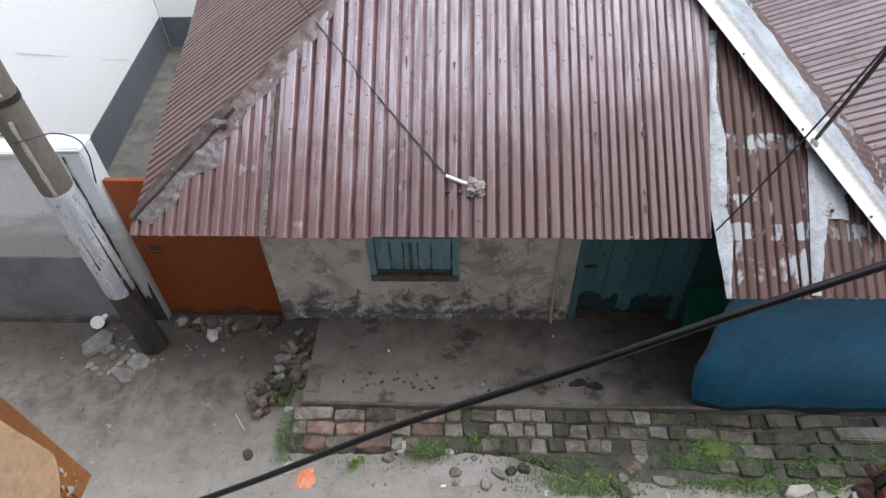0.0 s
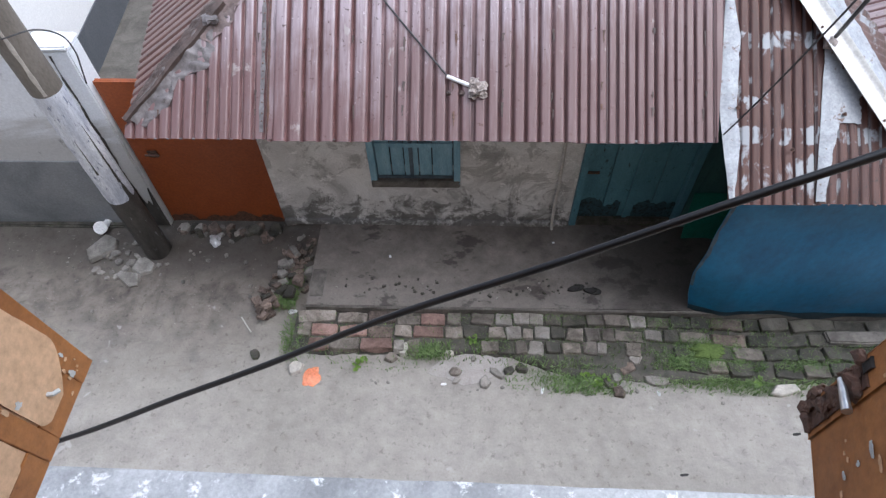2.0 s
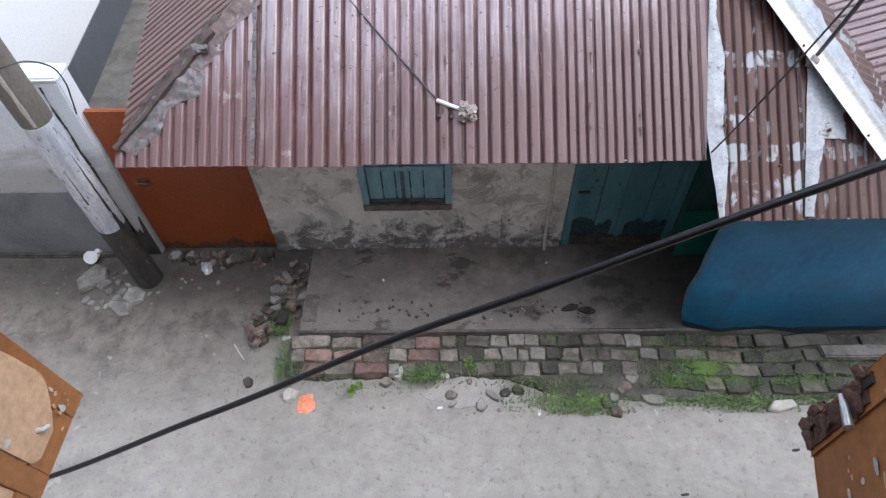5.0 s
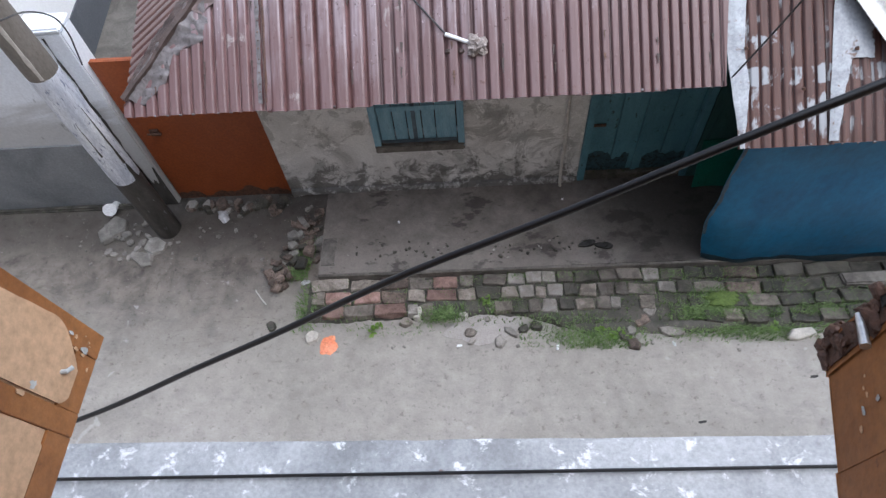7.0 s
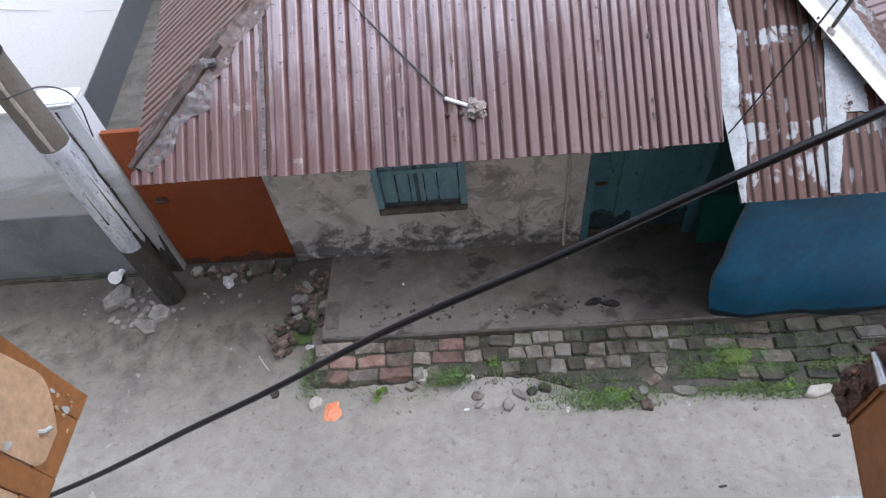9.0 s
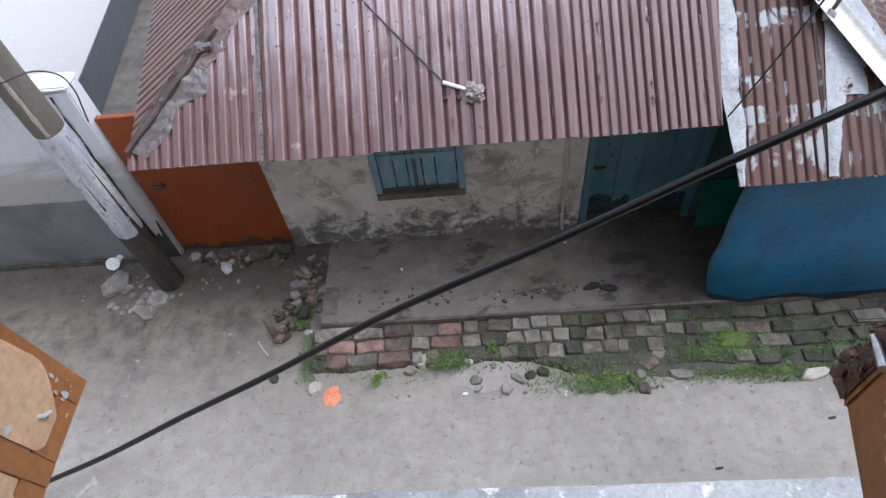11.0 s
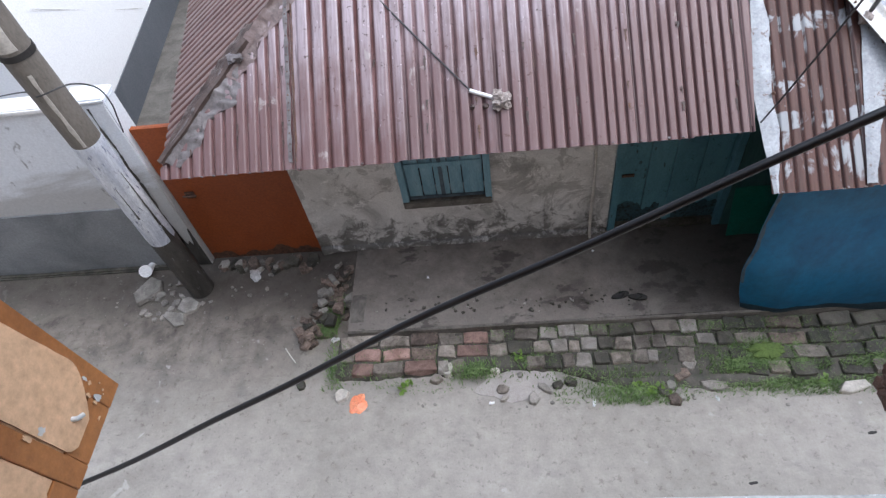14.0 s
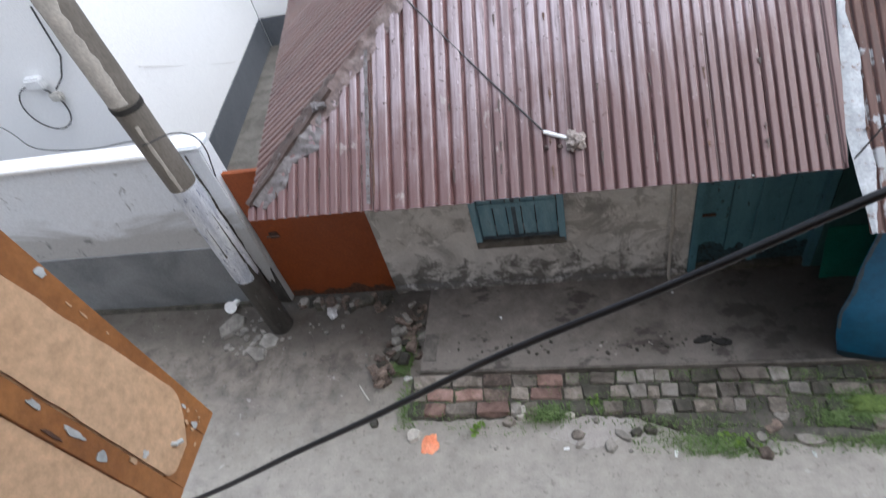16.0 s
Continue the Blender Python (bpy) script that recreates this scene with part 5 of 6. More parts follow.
for y0, y1 in ((0.289, 0.373), (0.1185, 0.255), (-0.0445, 0.0745)):
    part("rail", upright(-0.424, 0, y0, y1, LEAF_Z, LEAF_Z + 0.052, -0.0006, 0.034, LEAN), M_BROWN, left_leaf)
    part("rail", upright(-0.424, 0, y0, y1, TZ - 0.05, TZ, -0.0006, 0.034, LEAN), M_BROWN, left_leaf)
    part("panel", upright(-0.424, 0, y0, y1, LEAF_Z + 0.0525, TZ - 0.0505, -0.003, 0.026, LEAN), M_TAN, left_leaf, "tan painted panel")
part("panel_face", paint_field(-0.4225, 0.2915, 0.398, LEAF_Z + 0.036, TZ - 0.03, 0.055, 0.012, LEAN, 3.0), M_TAN, left_leaf, "tan paint brushed over the panel and its frame")
part("panel_face", paint_field(-0.4225, 0.124, 0.2525, LEAF_Z + 0.055, TZ - 0.03, 0.02, 0.02, LEAN, 8.0), M_TAN, left_leaf, "tan paint brushed over the panel and its frame")
for k, (y, z, ry, rz, mat) in enumerate((
        (0.389, 3.668, 0.0045, 0.008, M_PEEL), (0.381, 3.673, 0.004, 0.006, M_TAN), (0.388, 3.655, 0.005, 0.006, M_TAN), (0.372, 3.648, 0.004, 0.010, M_TAN),
        (0.376, 3.628, 0.009, 0.011, M_PEEL), (0.368, 3.630, 0.004, 0.006, M_TAN), (0.390, 3.624, 0.003, 0.003, M_TAN), (0.385, 3.62, 0.002, 0.003, M_TAN),
        (0.352, 3.610, 0.006, 0.003, M_TAN), (0.396, 3.636, 0.002, 0.003, M_TAN), (0.398, 3.905, 0.002, 0.012, M_TAN), (0.396, 3.93, 0.002, 0.008, M_TAN),
        (0.404, 3.985, 0.008, 0.013, M_PEEL), (0.400, 3.86, 0.002, 0.004, M_TAN), (0.276, 3.83, 0.007, 0.032, M_PEEL), (0.270, 3.775, 0.010, 0.015, M_PEEL),
        (0.280, 3.90, 0.006, 0.020, M_PEEL), (0.300, 3.703, 0.010, 0.010, M_PEEL), (0.284, 3.72, 0.006, 0.016, M_TAN), (0.262, 3.86, 0.004, 0.03, M_RUST))):
    part("paint_chip", peel(-0.4215 if y < 0.37 and mat is not M_PEEL else -0.4222, 0, y, z, 0.6 * ry, 0.6 * rz, 2.0 + k, LEAN), mat, left_leaf, "peeled paint")
part("hook_eye", tube([(-0.424, 0.328, 3.660), (-0.416, 0.329, 3.659), (-0.413, 0.337, 3.654)], 0.0036, 8), M_PEEL, left_leaf, "small pale steel hook", smooth=True)
part("hook_hole", upright(-0.424, 0, 0.336, 0.342, 3.644, 3.652, 0.0032, 0.004, LEAN), M_RUST, left_leaf)

# the other leaf, darker, its far stile rotten and rusty round the bolt
RS, RB = 0.25, 0.574
right_leaf = empty("window_shutter", RB + RS * HY, HY, 3.572)
tagged(right_leaf, "open brown window shutter with rusty bolt and rotten corner", "window shutter", "window shutters")
for y0, y1 in ((0.3225, 0.372), (0.13, 0.19), (HY, -0.03)):
    part("stile", upright(RB, RS, y0, y1, 3.572, TZ, 0.0, -0.036), M_BROWN, right_leaf)
for y0, y1 in ((0.1905, 0.320), (-0.0295, 0.1295)):
    part("panel", upright(RB, RS, y0, y1, 3.574, TZ - 0.01, -0.002, -0.030), M_BROWN, right_leaf, "brown painted board")
part("open_joint", upright(RB, RS, 0.320, 0.3223, 3.574, TZ - 0.02, -0.010, -0.020), M_RUST, right_leaf, "dark open joint")
part("bolt_plate", upright(RB, RS, 0.331, 0.3655, 3.588, 3.735, 0.002, -0.004), M_RUST, right_leaf, "rusted bolt plate")
rr = random.Random(8)
for k in range(13):
    y, z = rr.uniform(0.334, 0.376), 3.574 + 0.0125 * k
    part("rust_flake", lump(RB + RS * y - 0.004, y, z, 0.014, rr.uniform(0.016, 0.034), rr.uniform(0.018, 0.036), 30 + k, 0.5), M_RUST, right_leaf, "rusty rotten flake")
part("rotten_corner", lump(RB + RS * 0.383 + 0.008, 0.381, 3.570, 0.022, 0.026, 0.05, 52.0, 0.45), M_RUST, right_leaf, "rotten wood at the corner")
part("rotten_corner", lump(RB + RS * 0.36 + 0.004, 0.362, 3.566, 0.026, 0.034, 0.03, 57.0, 0.45), M_RUST, right_leaf, "rotten wood at the corner")
part("bolt", tube([(RB + RS * 0.354 - 0.016, 0.356, 3.702), (RB + RS * 0.345 - 0.018, 0.338, 3.704), (RB + RS * 0.31 - 0.018, 0.308, 3.710)], 0.0042, 12, 0.0066), M_STEEL, right_leaf, "bright steel bolt", smooth=True)
part("bolt_bracket", lump(RB + RS * 0.35 - 0.006, 0.343, 3.70, 0.022, 0.045, 0.03, 61.0, 0.4), M_RUST, right_leaf)
part("bolt_hole", upright(RB, RS, 0.349, 0.3625, 3.733, 3.752, 0.0035, -0.006), M_RUBBER, right_leaf, "dark hole of the bolt")
for k, (y, z, ry, rz, mat) in enumerate(((0.258, 3.722, 0.018, 0.007, M_PEEL), (0.235, 3.735, 0.016, 0.006, M_TAN), (0.286, 3.668, 0.003, 0.003, M_TAN), (0.272, 3.662, 0.004, 0.003, M_TAN), (0.262, 3.668, 0.006, 0.004, M_TAN),
                                       (0.245, 3.655, 0.010, 0.005, M_PEEL), (0.225, 3.645, 0.008, 0.005, M_TAN), (0.250, 3.69, 0.006, 0.006, M_PEEL), (0.330, 3.77, 0.004, 0.010, M_TAN), (0.36, 3.80, 0.003, 0.006, M_TAN))):
    part("paint_chip", peel(RB - 0.0012, RS, y, z, 0.62 * ry, 0.45 * rz, 70.0 + k, 0.0, -1), mat, right_leaf, "peeled paint")

# ---- loose things on the ground ----
def gz(x, y):
    return ground_height(x, y) if not (x > -1.16 and y > 2.6) else 0.121


def shard(x, y, z, sx, sy, sz, seed, turn, sides=None):
    """An angular broken piece: an uneven prism with chipped edges, a tilted top and a rough face."""
    r = random.Random(int(seed * 13) + 5)
    n = sides or r.choice((5, 6, 7))
    bm = bmesh.new()
    c, s = math.cos(turn), math.sin(turn)
    tx, ty = r.uniform(-0.35, 0.35), r.uniform(-0.35, 0.35)
    low, top = [], []
    for k in range(n):
        a = 2 * math.pi * (k + r.uniform(-0.28, 0.28)) / n
        m = r.uniform(0.78, 1.12) * (1.25 if n == 4 else 1.0)
        px, py = math.cos(a + 0.78) * m * sx / 2, math.sin(a + 0.78) * m * sy / 2
        g = r.uniform(0.80, 0.97)
        low.append(bm.verts.new((px, py, 0.0)))
        top.append(bm.verts.new((px * g, py * g, sz * (0.85 + tx * px / sx + ty * py / sy + r.uniform(-0.08, 0.08)))))
    bm.faces.new(low[::-1])
    bm.faces.new(top)
    for k in range(n):
        bm.faces.new((low[k], low[(k + 1) % n], top[(k + 1) % n], top[k]))
    bmesh.ops.bevel(bm, geom=bm.edges[:], offset=min(sx, sy, sz) * 0.11, segments=1, affect="EDGES")
    bmesh.ops.triangulate(bm, faces=[f for f in bm.faces if len(f.verts) > 4])
    for v in bm.verts:
        q = v.co + noise.noise_vector(v.co * 40 + Vector((seed, 0, 0))) * min(sx, sy) * 0.05
        v.co = Vector((x + c * q.x - s * q.y, y + s * q.x + c * q.y, z + q.z - 0.006))
    return bm


def stone(x, y, sx, sy, sz, seed, material=M_STONE, label="broken lump of grey cement on the wet ground", category="rubble", name="stone", turn=None):
    t = seed * 1.3 if turn is None else turn
    bm = shard(x, y, gz(x, y), sx, sy, sz, seed, t) if sx > 0.055 and name != "litter" else lump(x, y, gz(x, y), sx, sy, sz, seed, 0.42, t)
    return thing(name, bm, material, label, category, "rubble")


stone(-3.17, 3.23, 0.36, 0.27, 0.06, 1, label="flat grey cement slab piece by the pole")
stone(-2.82, 2.92, 0.34, 0.20, 0.04, 2, label="flat pale cement slab piece in the mud")
stone(-2.72, 3.05, 0.20, 0.27, 0.04, 3, label="flat pale cement slab piece in the mud")
stone(-2.98, 3.10, 0.06, 0.06, 0.04, 4)
stone(-2.50, 3.47, 0.12, 0.09, 0.05, 5, M_BRICK_BROWN)
stone(-2.34, 3.49, 0.13, 0.10, 0.05, 6)
stone(-1.88, 3.46, 0.16, 0.13, 0.06, 7, M_BRICK_WET_SHADE, "dark wet brick piece at the gate foot", "brick", "brick_piece")
stone(-2.05, 3.50, 0.12, 0.09, 0.05, 8, M_BRICK_BROWN, "dark wet brick piece at the gate foot", "brick", "brick_piece")
stone(-1.53, 2.20, 0.10, 0.09, 0.05, 9, M_SOIL, "dark muddy stone on the lane")
stone(-1.18, 2.095, 0.14, 0.11, 0.05, 10, M_MORTAR, label="pale stone beside the orange film")
stone(0.05, 2.245, 0.07, 0.10, 0.06, 11, M_MORTAR, label="whitish stone on spilt sand")
stone(0.10, 2.085, 0.12, 0.08, 0.06, 12, M_BRICK, "brown brick piece on spilt sand", "brick", "brick_piece")
stone(0.33, 2.00, 0.14, 0.11, 0.05, 13, label="flat grey stone on the lane")
stone(0.42, 2.08, 0.16, 0.06, 0.05, 14, turn=-0.7)
stone(0.52, 2.10, 0.10, 0.08, 0.05, 15, M_BRICK_WET_SHADE)
stone(0.62, 2.13, 0.12, 0.09, 0.05, 31, M_BRICK_WET_SHADE)
stone(0.11, 2.02, 0.09, 0.06, 0.04, 32, M_BRICK_PALE)
stone(1.30, 2.02, 0.13, 0.10, 0.05, 33, M_BRICK_WET_SHADE)
stone(1.45, 2.14, 0.16, 0.13, 0.06, 34, M_BRICK_BROWN)
stone(1.53, 2.22, 0.14, 0.12, 0.07, 35, M_BRICK_PALE)
stone(-0.32, 2.26, 0.10, 0.13, 0.07, 36, M_MORTAR)
stone(-0.24, 2.24, 0.09, 0.11, 0.06, 37, M_BRICK_PALE)
stone(1.36, 1.95, 0.14, 0.10, 0.05, 38, M_BRICK_BROWN)
stone(0.24, 2.20, 0.06, 0.05, 0.04, 16)
stone(0.01, 1.985, 0.05, 0.025, 0.012, 17, M_PLASTIC, "small white scrap on the lane", "litter", "litter")
stone(2.63, 1.985, 0.26, 0.13, 0.06, 18, M_MORTAR, label="pale flat stone at the edge of the lane", turn=0.1)
stone(1.67, 2.04, 0.26, 0.09, 0.04, 19, M_BRICK_PALE, turn=-0.1)
stone(1.36, 2.06, 0.11, 0.09, 0.05, 20)
stone(1.41, 1.98, 0.12, 0.08, 0.03, 21)
stone(-0.42, 2.20, 0.12, 0.10, 0.06, 22, M_BRICK, "brown brick piece beside the paving", "brick", "brick_piece")
stone(1.67, 1.945, 0.05, 0.03, 0.01, 23, M_PEEL, "small pale blue scrap on the lane", "litter", "litter")
stone(0.777, 1.95, 0.025, 0.07, 0.01, 24, M_PLASTIC, "small white scrap on the lane", "litter", "litter")
stone(2.62, 1.65, 0.07, 0.025, 0.012, 25, M_RUBBER, "dark scrap on the wet lane", "litter", "litter", turn=0.1)
stone(1.74, 1.335, 0.07, 0.02, 0.012, 26, M_RUBBER, "dark scrap on the wet lane", "litter", "litter", turn=0.1)
stone(-0.496, 3.125, 0.022, 0.03, 0.01, 27, M_PLASTIC, "tiny white scrap on the plinth", "litter", "litter")
stone(0.95, 3.30, 0.022, 0.025, 0.01, 28, M_PLASTIC, "tiny white scrap on the plinth", "litter", "litter")
random.seed(21)
for k in range(46):
    x, y = random.gauss(-2.75, 0.45), random.gauss(3.2, 0.2)
    if y < 3.48 and x > -3.9 and (x + 2.66) ** 2 + (y - 3.25) ** 2 > 0.03:
        s = random.uniform(0.02, 0.05)
        stone(x, y, s, s * random.uniform(0.6, 1), s * 0.6, 40 + k, label="small cement crumb in the mud", category="pebble", name="pebble")
for k in range(30):
    x, y = random.uniform(-1.2, 3.2), random.gauss(2.0, 0.06)
    s = random.uniform(0.015, 0.04)
    stone(x, y, s, s * random.uniform(0.6, 1), s * 0.5, 140 + k, label="small pebble at the edge of the lane", category="pebble", name="pebble")
for k in range(30):
    x, y = random.uniform(-2.52, -1.56), random.uniform(3.36, 3.53)
    w = random.uniform(0.05, 0.17)
    stone(x, y, w, w * random.uniform(0.5, 0.9), w * random.uniform(0.3, 0.6), 300 + k, random.choice((M_BRICK_WET_SHADE, M_BRICK_BROWN, M_STONE)), "dark wet rubble piece at the gate foot")
for k in range(16):
    x, y = random.gauss(-2.95, 0.16), random.gauss(3.12, 0.13)
    w = random.uniform(0.05, 0.12)
    if (x + 2.66) ** 2 + (y - 3.25) ** 2 > 0.03:
        stone(x, y, w, w * random.uniform(0.5, 0.9), w * 0.4, 330 + k, M_STONE, "angular cement chip in the mud by the pole")
for k in range(70):
    x, y = random.choice((random.gauss(-0.15, 0.45), random.gauss(0.55, 0.3))), random.gauss(2.80, 0.055)
    s = random.uniform(0.012, 0.034) * (1.5 if random.random() < 0.15 else 1)
    if -1.0 < x < 1.4 and y > 2.66:
        stone(x, y, s, s * random.uniform(0.6, 1), s * 0.5, 520 + k, random.choice((M_SOIL, M_BRICK_WET_SHADE, M_STONE)), "small wet crumb on the plinth", "pebble", "pebble")
# heap of broken bricks at the corner of the plinth
for k in range(78):
    t = random.random()
    x, y = -1.60 + 0.30 * t + random.gauss(0.05, 0.075), 2.60 + 0.64 * t + random.gauss(0, 0.07)
    x = min(x, -1.22)
    w = random.uniform(0.05, 0.14)
    h = gz(x, y) + (0.05 if k > 40 else 0) + (0.03 if k > 62 else 0)
    thing("brick_piece", shard(x, y, h, w, w * random.uniform(0.5, 0.95), w * random.uniform(0.25, 0.45), 400 + k, random.uniform(0, 3), random.choice((4, 4, 5, 6))),
          random.choice((M_STONE, M_BRICK_BROWN, M_BRICK_BROWN, M_BRICK_WET_SHADE, M_BRICK_BROWN)), "broken brick piece in a heap at the plinth corner", "brick", "rubble heap")

cup = empty("plastic_cup", -3.25, 3.50, 0.0)
tagged(cup, "white plastic cup lying by the pole", "cup")
cz = gz(-3.25, 3.45)
axis = Vector((0.35, -0.55, 0.76))
base = Vector((-3.262, 3.47, cz + 0.04))
part("cup_body", tube([base - axis * 0.01, base + axis * 0.05], 0.040, 20, 0.055), M_PLASTIC, cup)
part("lid", tube([base + axis * 0.05, base + axis * 0.062], 0.060, 24), M_PLASTIC, cup)
part("neck", tube([(-3.245, 3.50, cz + 0.036), (-3.225, 3.60, cz + 0.03)], 0.034, 16, 0.028), M_PLASTIC, cup)


def crumple(x, y, sx, sy, h, seed, turn):
    def at(u, v):
        a, r = 2 * math.pi * u, v
        q = Vector((math.cos(a), math.sin(a), 0)) * r
        k = 1 + 0.45 * noise.noise(Vector((math.cos(a) * 1.6, math.sin(a) * 1.6, seed)))
        px, py = q.x * sx / 2 * k, q.y * sy / 2 * k
        c, s = math.cos(turn), math.sin(turn)
        z = h * (1 - r) + 0.4 * h * abs(noise.noise(q * 4 + Vector((seed, 0, 0))))
        return (x + c * px - s * py, y + s * px + c * py, gz(x, y) + 0.006 + z)
    return sheet(at, 22, 5, 0.003, (0, 0, -1))


thing("foil_packet", crumple(-2.155, 3.36, 0.10, 0.17, 0.035, 2.0, 0.5), M_FOIL, "crumpled pale foil packet in the mud", "packet")
thing("orange_film", crumple(-1.045, 2.02, 0.135, 0.19, 0.02, 4.0, -0.2), M_ORANGE, "torn orange plastic film on the lane", "plastic film")
thing("white_scrap", crumple(-1.30, 2.61, 0.07, 0.05, 0.02, 9.0, 0.2), M_FOIL, "small white plastic scrap by the rubble", "litter")
thing("twig", tube([(-1.72, 2.55, 0.012), (-1.66, 2.47, 0.02), (-1.61, 2.41, 0.012)], 0.006, 6), M_PVC, "pale dry twig on the muddy lane", "twig")
thing("sand_spill", crumple(0.20, 2.15, 0.60, 0.26, 0.006, 15.0, 0.1), M_SAND, "patch of pale spilt sand beside the bricks", "sand", smooth=True)


def slipper(x, y, turn):
    bm = bmesh.new()
    n = 18
    ring = []
    for k in range(n):
        a = 2 * math.pi * k / n
        w = 0.040 + 0.008 * math.cos(a)
        ring.append(Vector((0.075 * math.cos(a), 0.7 * w * math.sin(a), 0)))
    c, s = math.cos(turn), math.sin(turn)
    rows = []
    for z in (0.0, 0.018):
        rows.append([bm.verts.new((x + c * p.x - s * p.y, y + s * p.x + c * p.y, 0.122 + z)) for p in ring])
    for k in range(n):
        bm.faces.new((rows[0][k], rows[0][(k + 1) % n], rows[1][(k + 1) % n], rows[1][k]))
    bm.faces.new(rows[1])
    bm.faces.new(rows[0][::-1])
    ob = empty("slipper", x, y, 0.122)
    tagged(ob, "dark rubber slipper lying on the wet plinth", "slipper", "pair of slippers")
    part("sole", bm, M_RUBBER, ob)
    strap = [(x + c * px - s * py, y + s * px + c * py, 0.14 + pz) for px, py, pz in ((0.0, -0.028, 0), (0.03, -0.01, 0.018), (0.04, 0.0, 0.022), (0.03, 0.01, 0.018), (0.0, 0.028, 0))]
    part("strap", tube(strap, 0.007, 6), M_RUBBER, ob)
    return ob


slipper(1.10, 2.815, 0.25)
slipper(1.235, 2.79, -0.15)


# ---- plants ----
def tufts(spots, seed):
    rnd = random.Random(seed)
    verts, faces = [], []
    for cx, cy, rx, ry, n, hmax in spots:
        for _ in range(int(n * 1.9)):
            x, y = cx + rx * max(-1.7, min(1.7, rnd.gauss(0, 1))), cy + ry * max(-1.7, min(1.7, rnd.gauss(0, 1)))
            z = 0.045 if y > 2.12 and x > -1.2 else gz(x, y)
            if y > 2.62 and x > -1.16:
                continue
            h = rnd.uniform(0.3, 1.0) * hmax
            a = rnd.uniform(0, 2 * math.pi)
            lean = rnd.uniform(0.4, 1.5) * h
            w = rnd.uniform(0.0014, 0.0036)
            dx, dy = math.cos(a), math.sin(a)
            i = len(verts)
            verts += [(x - dy * w, y + dx * w, z - 0.01), (x + dy * w, y - dx * w, z - 0.01),
                      (x + dx * lean * 0.4 + dy * w, y + dy * lean * 0.4 - dx * w, z + h * 0.7), (x + dx * lean * 0.4 - dy * w, y + dy * lean * 0.4 + dx * w, z + h * 0.7),
                      (x + dx * lean, y + dy * lean, z + h)]
            faces += [(i, i + 1, i + 2, i + 3), (i + 3, i + 2, i + 4)]
    me = bpy.data.meshes.new("grass")
    me.from_pydata(verts, [], faces)
    me.materials.append(M_GRASS)
    return new("grass", me)


GRASS = [(1.95, 2.20, 0.10, 0.05, 420, 0.04), (2.30, 2.16, 0.12, 0.06, 420, 0.04), (1.05, 2.0, 0.14, 0.05, 240, 0.045), (-0.95, 2.30, 0.2, 0.08, 160, 0.03), (0.35, 2.33, 0.1, 0.05, 160, 0.035), (2.10, 2.28, 0.14, 0.06, 950, 0.04), (1.85, 2.16, 0.10, 0.06, 200, 0.03), (1.16, 2.03, 0.17, 0.06, 420, 0.05), (0.84, 2.07, 0.20, 0.07, 330, 0.04), (-0.12, 2.24, 0.10, 0.04, 300, 0.05), (2.40, 2.03, 0.2, 0.05, 520, 0.045),
         (2.05, 2.06, 0.22, 0.04, 500, 0.045), (1.75, 2.20, 0.10, 0.10, 140, 0.035), (-1.37, 2.72, 0.05, 0.05, 260, 0.06), (2.85, 2.12, 0.15, 0.07, 500, 0.05),
         (0.9, 2.56, 0.5, 0.02, 260, 0.04), (2.1, 2.52, 0.5, 0.03, 300, 0.04), (-1.25, 2.35, 0.05, 0.12, 260, 0.05), (0.6, 2.40, 0.6, 0.09, 360, 0.022), (1.6, 2.42, 0.6, 0.09, 460, 0.024), (-0.6, 2.42, 0.4, 0.09, 120, 0.020), (0.5, 2.18, 0.5, 0.05, 160, 0.026), (1.9, 2.02, 0.5, 0.04, 260, 0.028),
         (2.6, 2.35, 0.3, 0.08, 260, 0.03), (3.2, 2.2, 0.3, 0.1, 400, 0.05), (-0.55, 2.13, 0.2, 0.03, 60, 0.025), (-1.32, 2.92, 0.04, 0.08, 160, 0.06)]
tagged(tufts(GRASS, 5), "short wet grass growing along the brick edging", "grass", kind="stuff")


def weed(x, y, size, seed):
    rnd = random.Random(seed)
    ob = empty("weed", x, y, gz(x, y))
    tagged(ob, "small bright green leafy weed between the bricks", "weed", "weeds")
    base = Vector((x, y, max(gz(x, y), 0.03 if y > 2.15 else 0)))
    size *= 0.8
    for k in range(20):
        a, el = rnd.uniform(0, 2 * math.pi), rnd.uniform(0.3, 1.2)
        dirn = Vector((math.cos(a) * math.cos(el), math.sin(a) * math.cos(el), math.sin(el)))
        ln = size * rnd.uniform(0.6, 1.0)
        side = dirn.cross(Vector((0, 0, 1))).normalized()
        bm = bmesh.new()
        pts = [(0.0, 0.02), (0.4, 0.06), (0.62, 0.19), (0.85, 0.15), (1.0, 0.0)]
        l, r = [], []
        for s, w in pts:
            c = base + dirn * ln * s - Vector((0, 0, 0.25 * ln * s * s)) + Vector((0, 0, 0.01))
            l.append(bm.verts.new(c + side * w * ln))
            r.append(bm.verts.new(c - side * w * ln + Vector((0, 0, 0.0015))))
        for i in range(len(pts) - 1):
            bm.faces.new((l[i], l[i + 1], r[i + 1], r[i]))
        part("leaf", bm, M_WEED, ob)
    return ob


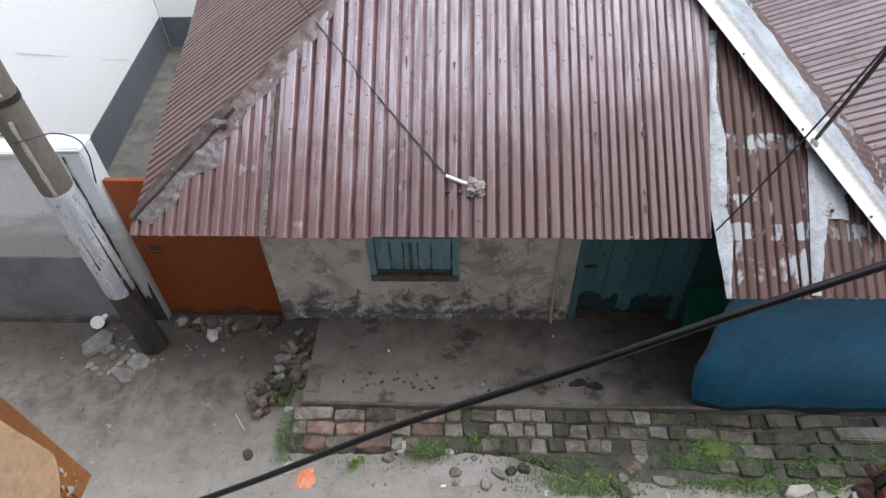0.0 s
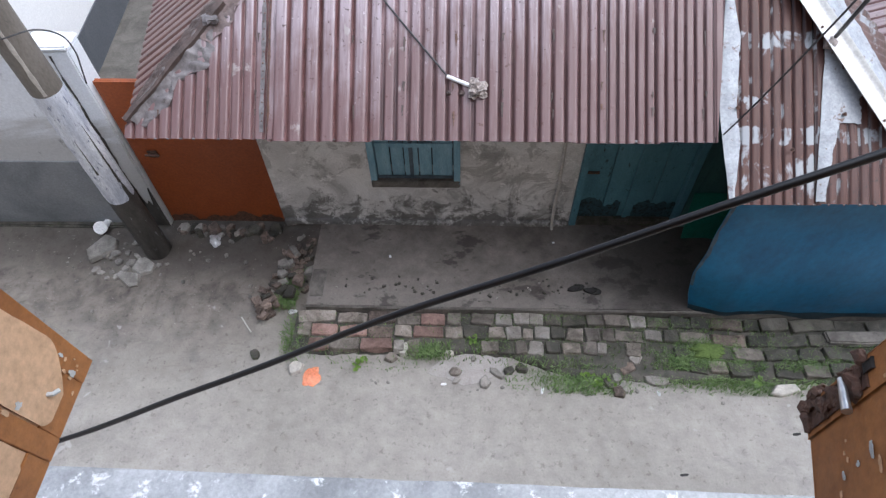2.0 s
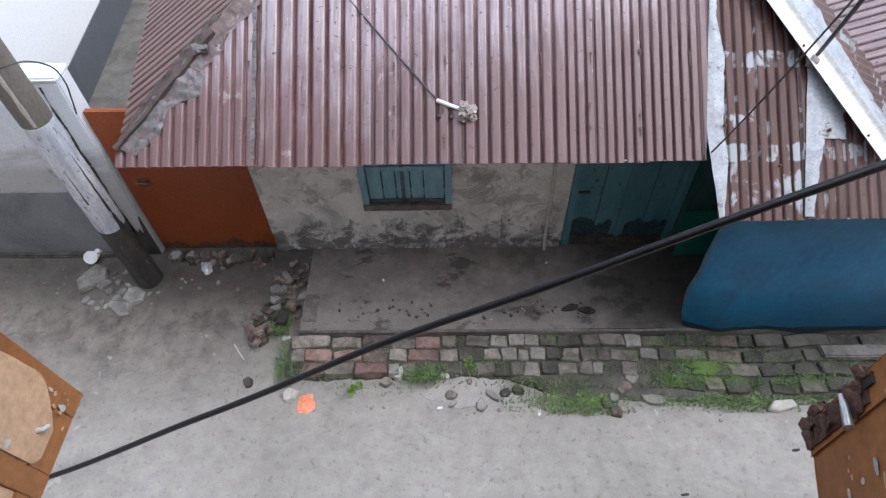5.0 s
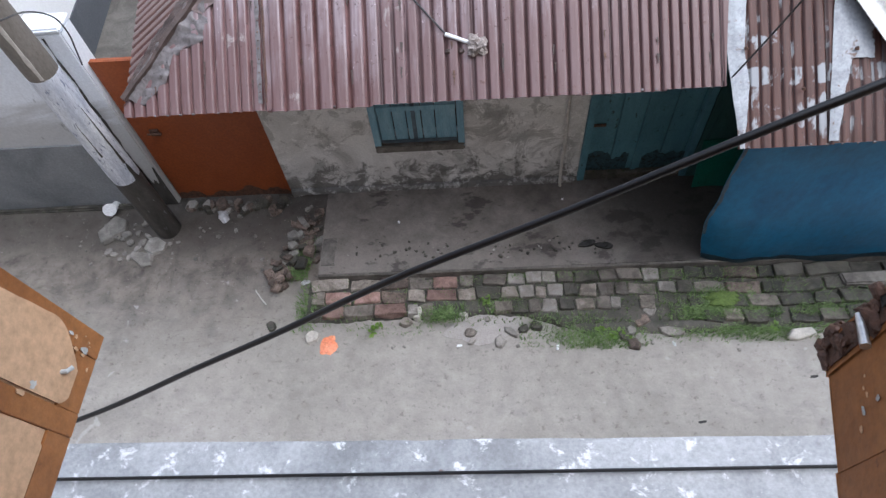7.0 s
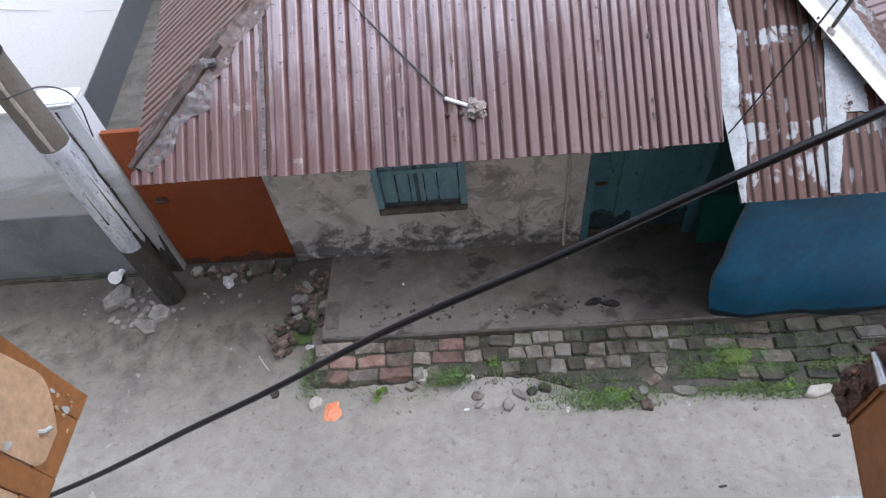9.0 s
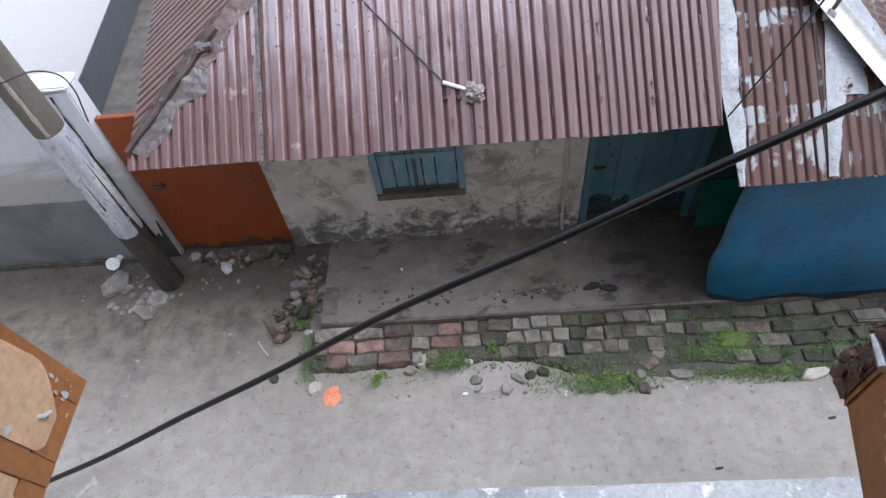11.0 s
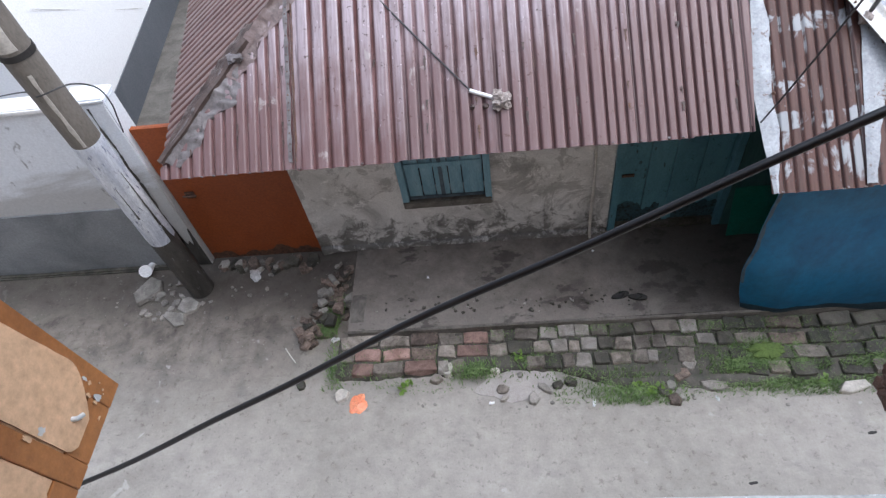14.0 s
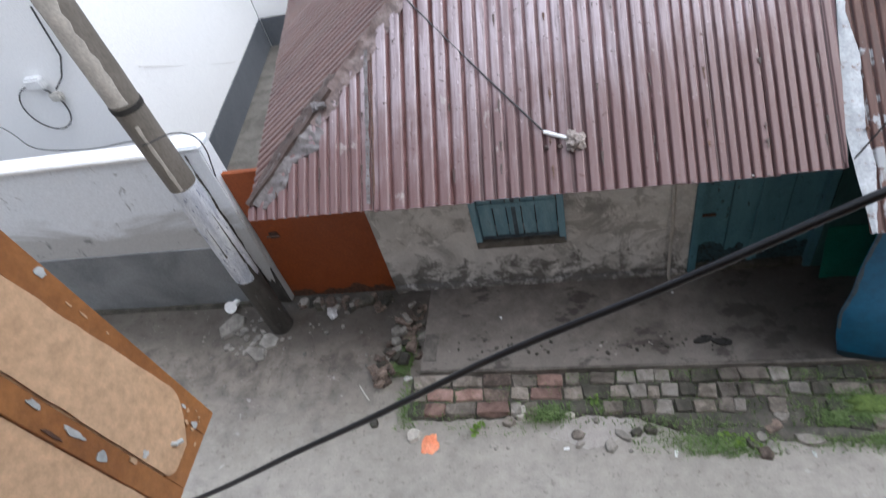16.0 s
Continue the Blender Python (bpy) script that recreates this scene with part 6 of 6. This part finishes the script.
for x, y, s, k in ((-0.69, 2.13, 0.10, 1), (-0.63, 2.16, 0.07, 2), (0.24, 2.36, 0.09, 3), (1.26, 2.05, 0.10, 4), (1.20, 2.0, 0.08, 5), (1.12, 2.07, 0.09, 11), (1.32, 1.99, 0.07, 12), (1.17, 2.10, 0.08, 13), (2.45, 2.06, 0.08, 7), (2.28, 2.55, 0.05, 8), (-0.35, 2.33, 0.05, 9), (2.9, 2.0, 0.07, 10)):
    weed(x, y, s, k)


def moss(x, y, sx, sy, seed):
    def at(u, v):
        a = 2 * math.pi * u
        k = 1 + 0.3 * noise.noise(Vector((math.cos(a) * 2.2, math.sin(a) * 2.2, seed))) + 0.3 * noise.noise(Vector((math.cos(a) * 11, math.sin(a) * 11, seed)))
        px, py = math.cos(a) * v * sx / 2 * k, math.sin(a) * v * sy / 2 * k
        return (x + px, y + py, 0.078 + 0.014 * (1 - v ** 3) + 0.006 * noise.noise(Vector((px * 30, py * 30, seed))) - (0.03 if v > 0.9 else 0))
    return sheet(at, 90, 8, 0.006, (0, 0, -1))


for x, y, a, b, k in ((2.10, 2.28, 0.27, 0.15, 1.0),):
    thing("moss_patch", moss(x, y, a, b, k), M_MOSS, "bright green moss cushion over the bricks", "moss", "moss patches", smooth=True)

# ---- brick edging along the plinth ----
paving = empty("brick_paving", 0.9, 2.35, 0)
tagged(paving, "uneven worn brick edging with soil joints and moss", "pavement", kind="structure")


def soil_bed():
    def at(u, v):
        x = -1.245 + 5.55 * u
        lowy = 2.222 + 0.025 * noise.noise(Vector((x * 2.5, 0, 0))) + 0.022 * noise.noise(Vector((x * 13, 3, 0))) - 0.19 * max(0, min(1, (x - 0.55) / 0.5))
        y = lowy + (2.592 - lowy) * v
        return (x, y, 0.041 + 0.013 * noise.noise(Vector((x * 8, y * 8, 0))) - 0.045 * (1 - min(1, v * 6)) ** 2)
    return sheet(at, 160, 14, 0.04, (0, 0, -1))


part("soil_bed", soil_bed(), M_SOIL, paving, "dark wet soil in the joints", smooth=True)
brick_meshes = {}
BRICK_KINDS = {"b": M_BRICK, "r": M_BRICK_RED, "w": M_BRICK_WET_SHADE, "p": M_BRICK_PALE, "n": M_BRICK_BROWN}


def brick_mesh(kind, ln, wide, mat):
    """One worn brick: uneven corners, chipped edges, a slightly dished top; shared by bricks of the same size and kind."""
    key = (kind, round(ln, 2), round(wide, 2), mat)
    if key not in brick_meshes:
        bm = bmesh.new()
        bmesh.ops.create_cube(bm, size=1.0)
        bmesh.ops.subdivide_edges(bm, edges=[e for e in bm.edges if abs(e.verts[0].co.x - e.verts[1].co.x) > 0.5], cuts=1)
        for v in bm.verts:
            v.co = Vector((v.co.x * ln, v.co.y * wide, v.co.z * 0.065))
            v.co += noise.noise_vector(v.co * 11 + Vector((kind * 5.3, ln * 31, kind * 2.0))) * 0.023
        bmesh.ops.bevel(bm, geom=bm.edges[:], offset=0.006, segments=1, affect="EDGES")
        me = bpy.data.meshes.new("brick")
        bm.to_mesh(me)
        bm.free()
        me.materials.append(BRICK_KINDS[mat])
        brick_meshes[key] = me
    return brick_meshes[key]


# the courses from the plinth outwards: where each starts, the depth of its bricks, then length in centimetres and kind of brick
# Towards the right most are kind w, the blue sheet's shade as brick colour.
COURSES = (
    (-1.23, 2.545, 0.118, "33b 26b 24n 21b 20r 14b 6w 20b 16p 13p 12p 14b 20w 15b 21b 13p 20w 16w 15w 27n 13w 24w 37w 24w 28w 22w"),
    (-1.22, 2.412, 0.112, "12b 23r 24r 22n 15b 26r 15b 21w 14b 13p 10b 13p 13w 15b 13b 11b 23b 16p 13w 25b 28n 16w 32w 26w 24w 22w"),
    (-1.11, 2.285, 0.110, "18r 25b 27r 10p 11b -50 14b 13w 11b 13p 13w 17b 11b 9p -14 12b -25 33w 14w 24b 26w 20w 24w"),
    (1.62, 2.150, 0.112, "-30 16w 14b 20w -16 22w 20b 24w"),
)
rnd = random.Random(11)
bpy.context.view_layer.update()
inv = paving.matrix_world.inverted()
for x, y, wide, course in COURSES:
    for word in course.split():
        if word[0] == "-":
            x += 0.01 * int(word[1:])
            continue
        ln = 0.01 * int(word[:-1])
        ob = new("brick", brick_mesh(rnd.randrange(5), ln - rnd.uniform(0.008, 0.02), wide - rnd.uniform(0.004, 0.016), word[-1]))
        ob.parent = paving
        ob.matrix_parent_inverse = inv
        away = 0.02 if x > 2.1 else 0.0
        ob.matrix_basis = pose(x + ln / 2, y - away + rnd.uniform(-0.007, 0.007), 0.036 + rnd.uniform(-0.014, 0.011), rnd.uniform(-6, 6), rnd.uniform(-4, 4), rnd.uniform(-5, 5))
        x += ln
bm = roughen(box(3.05, 3.75, 2.36, 2.47, 0.0, 0.10, 0.012), 0.008, 8, 8)
thing("concrete_beam", bm, M_PLINTH_EDGE, "broken pale concrete beam lying on the brick edging", "beam")
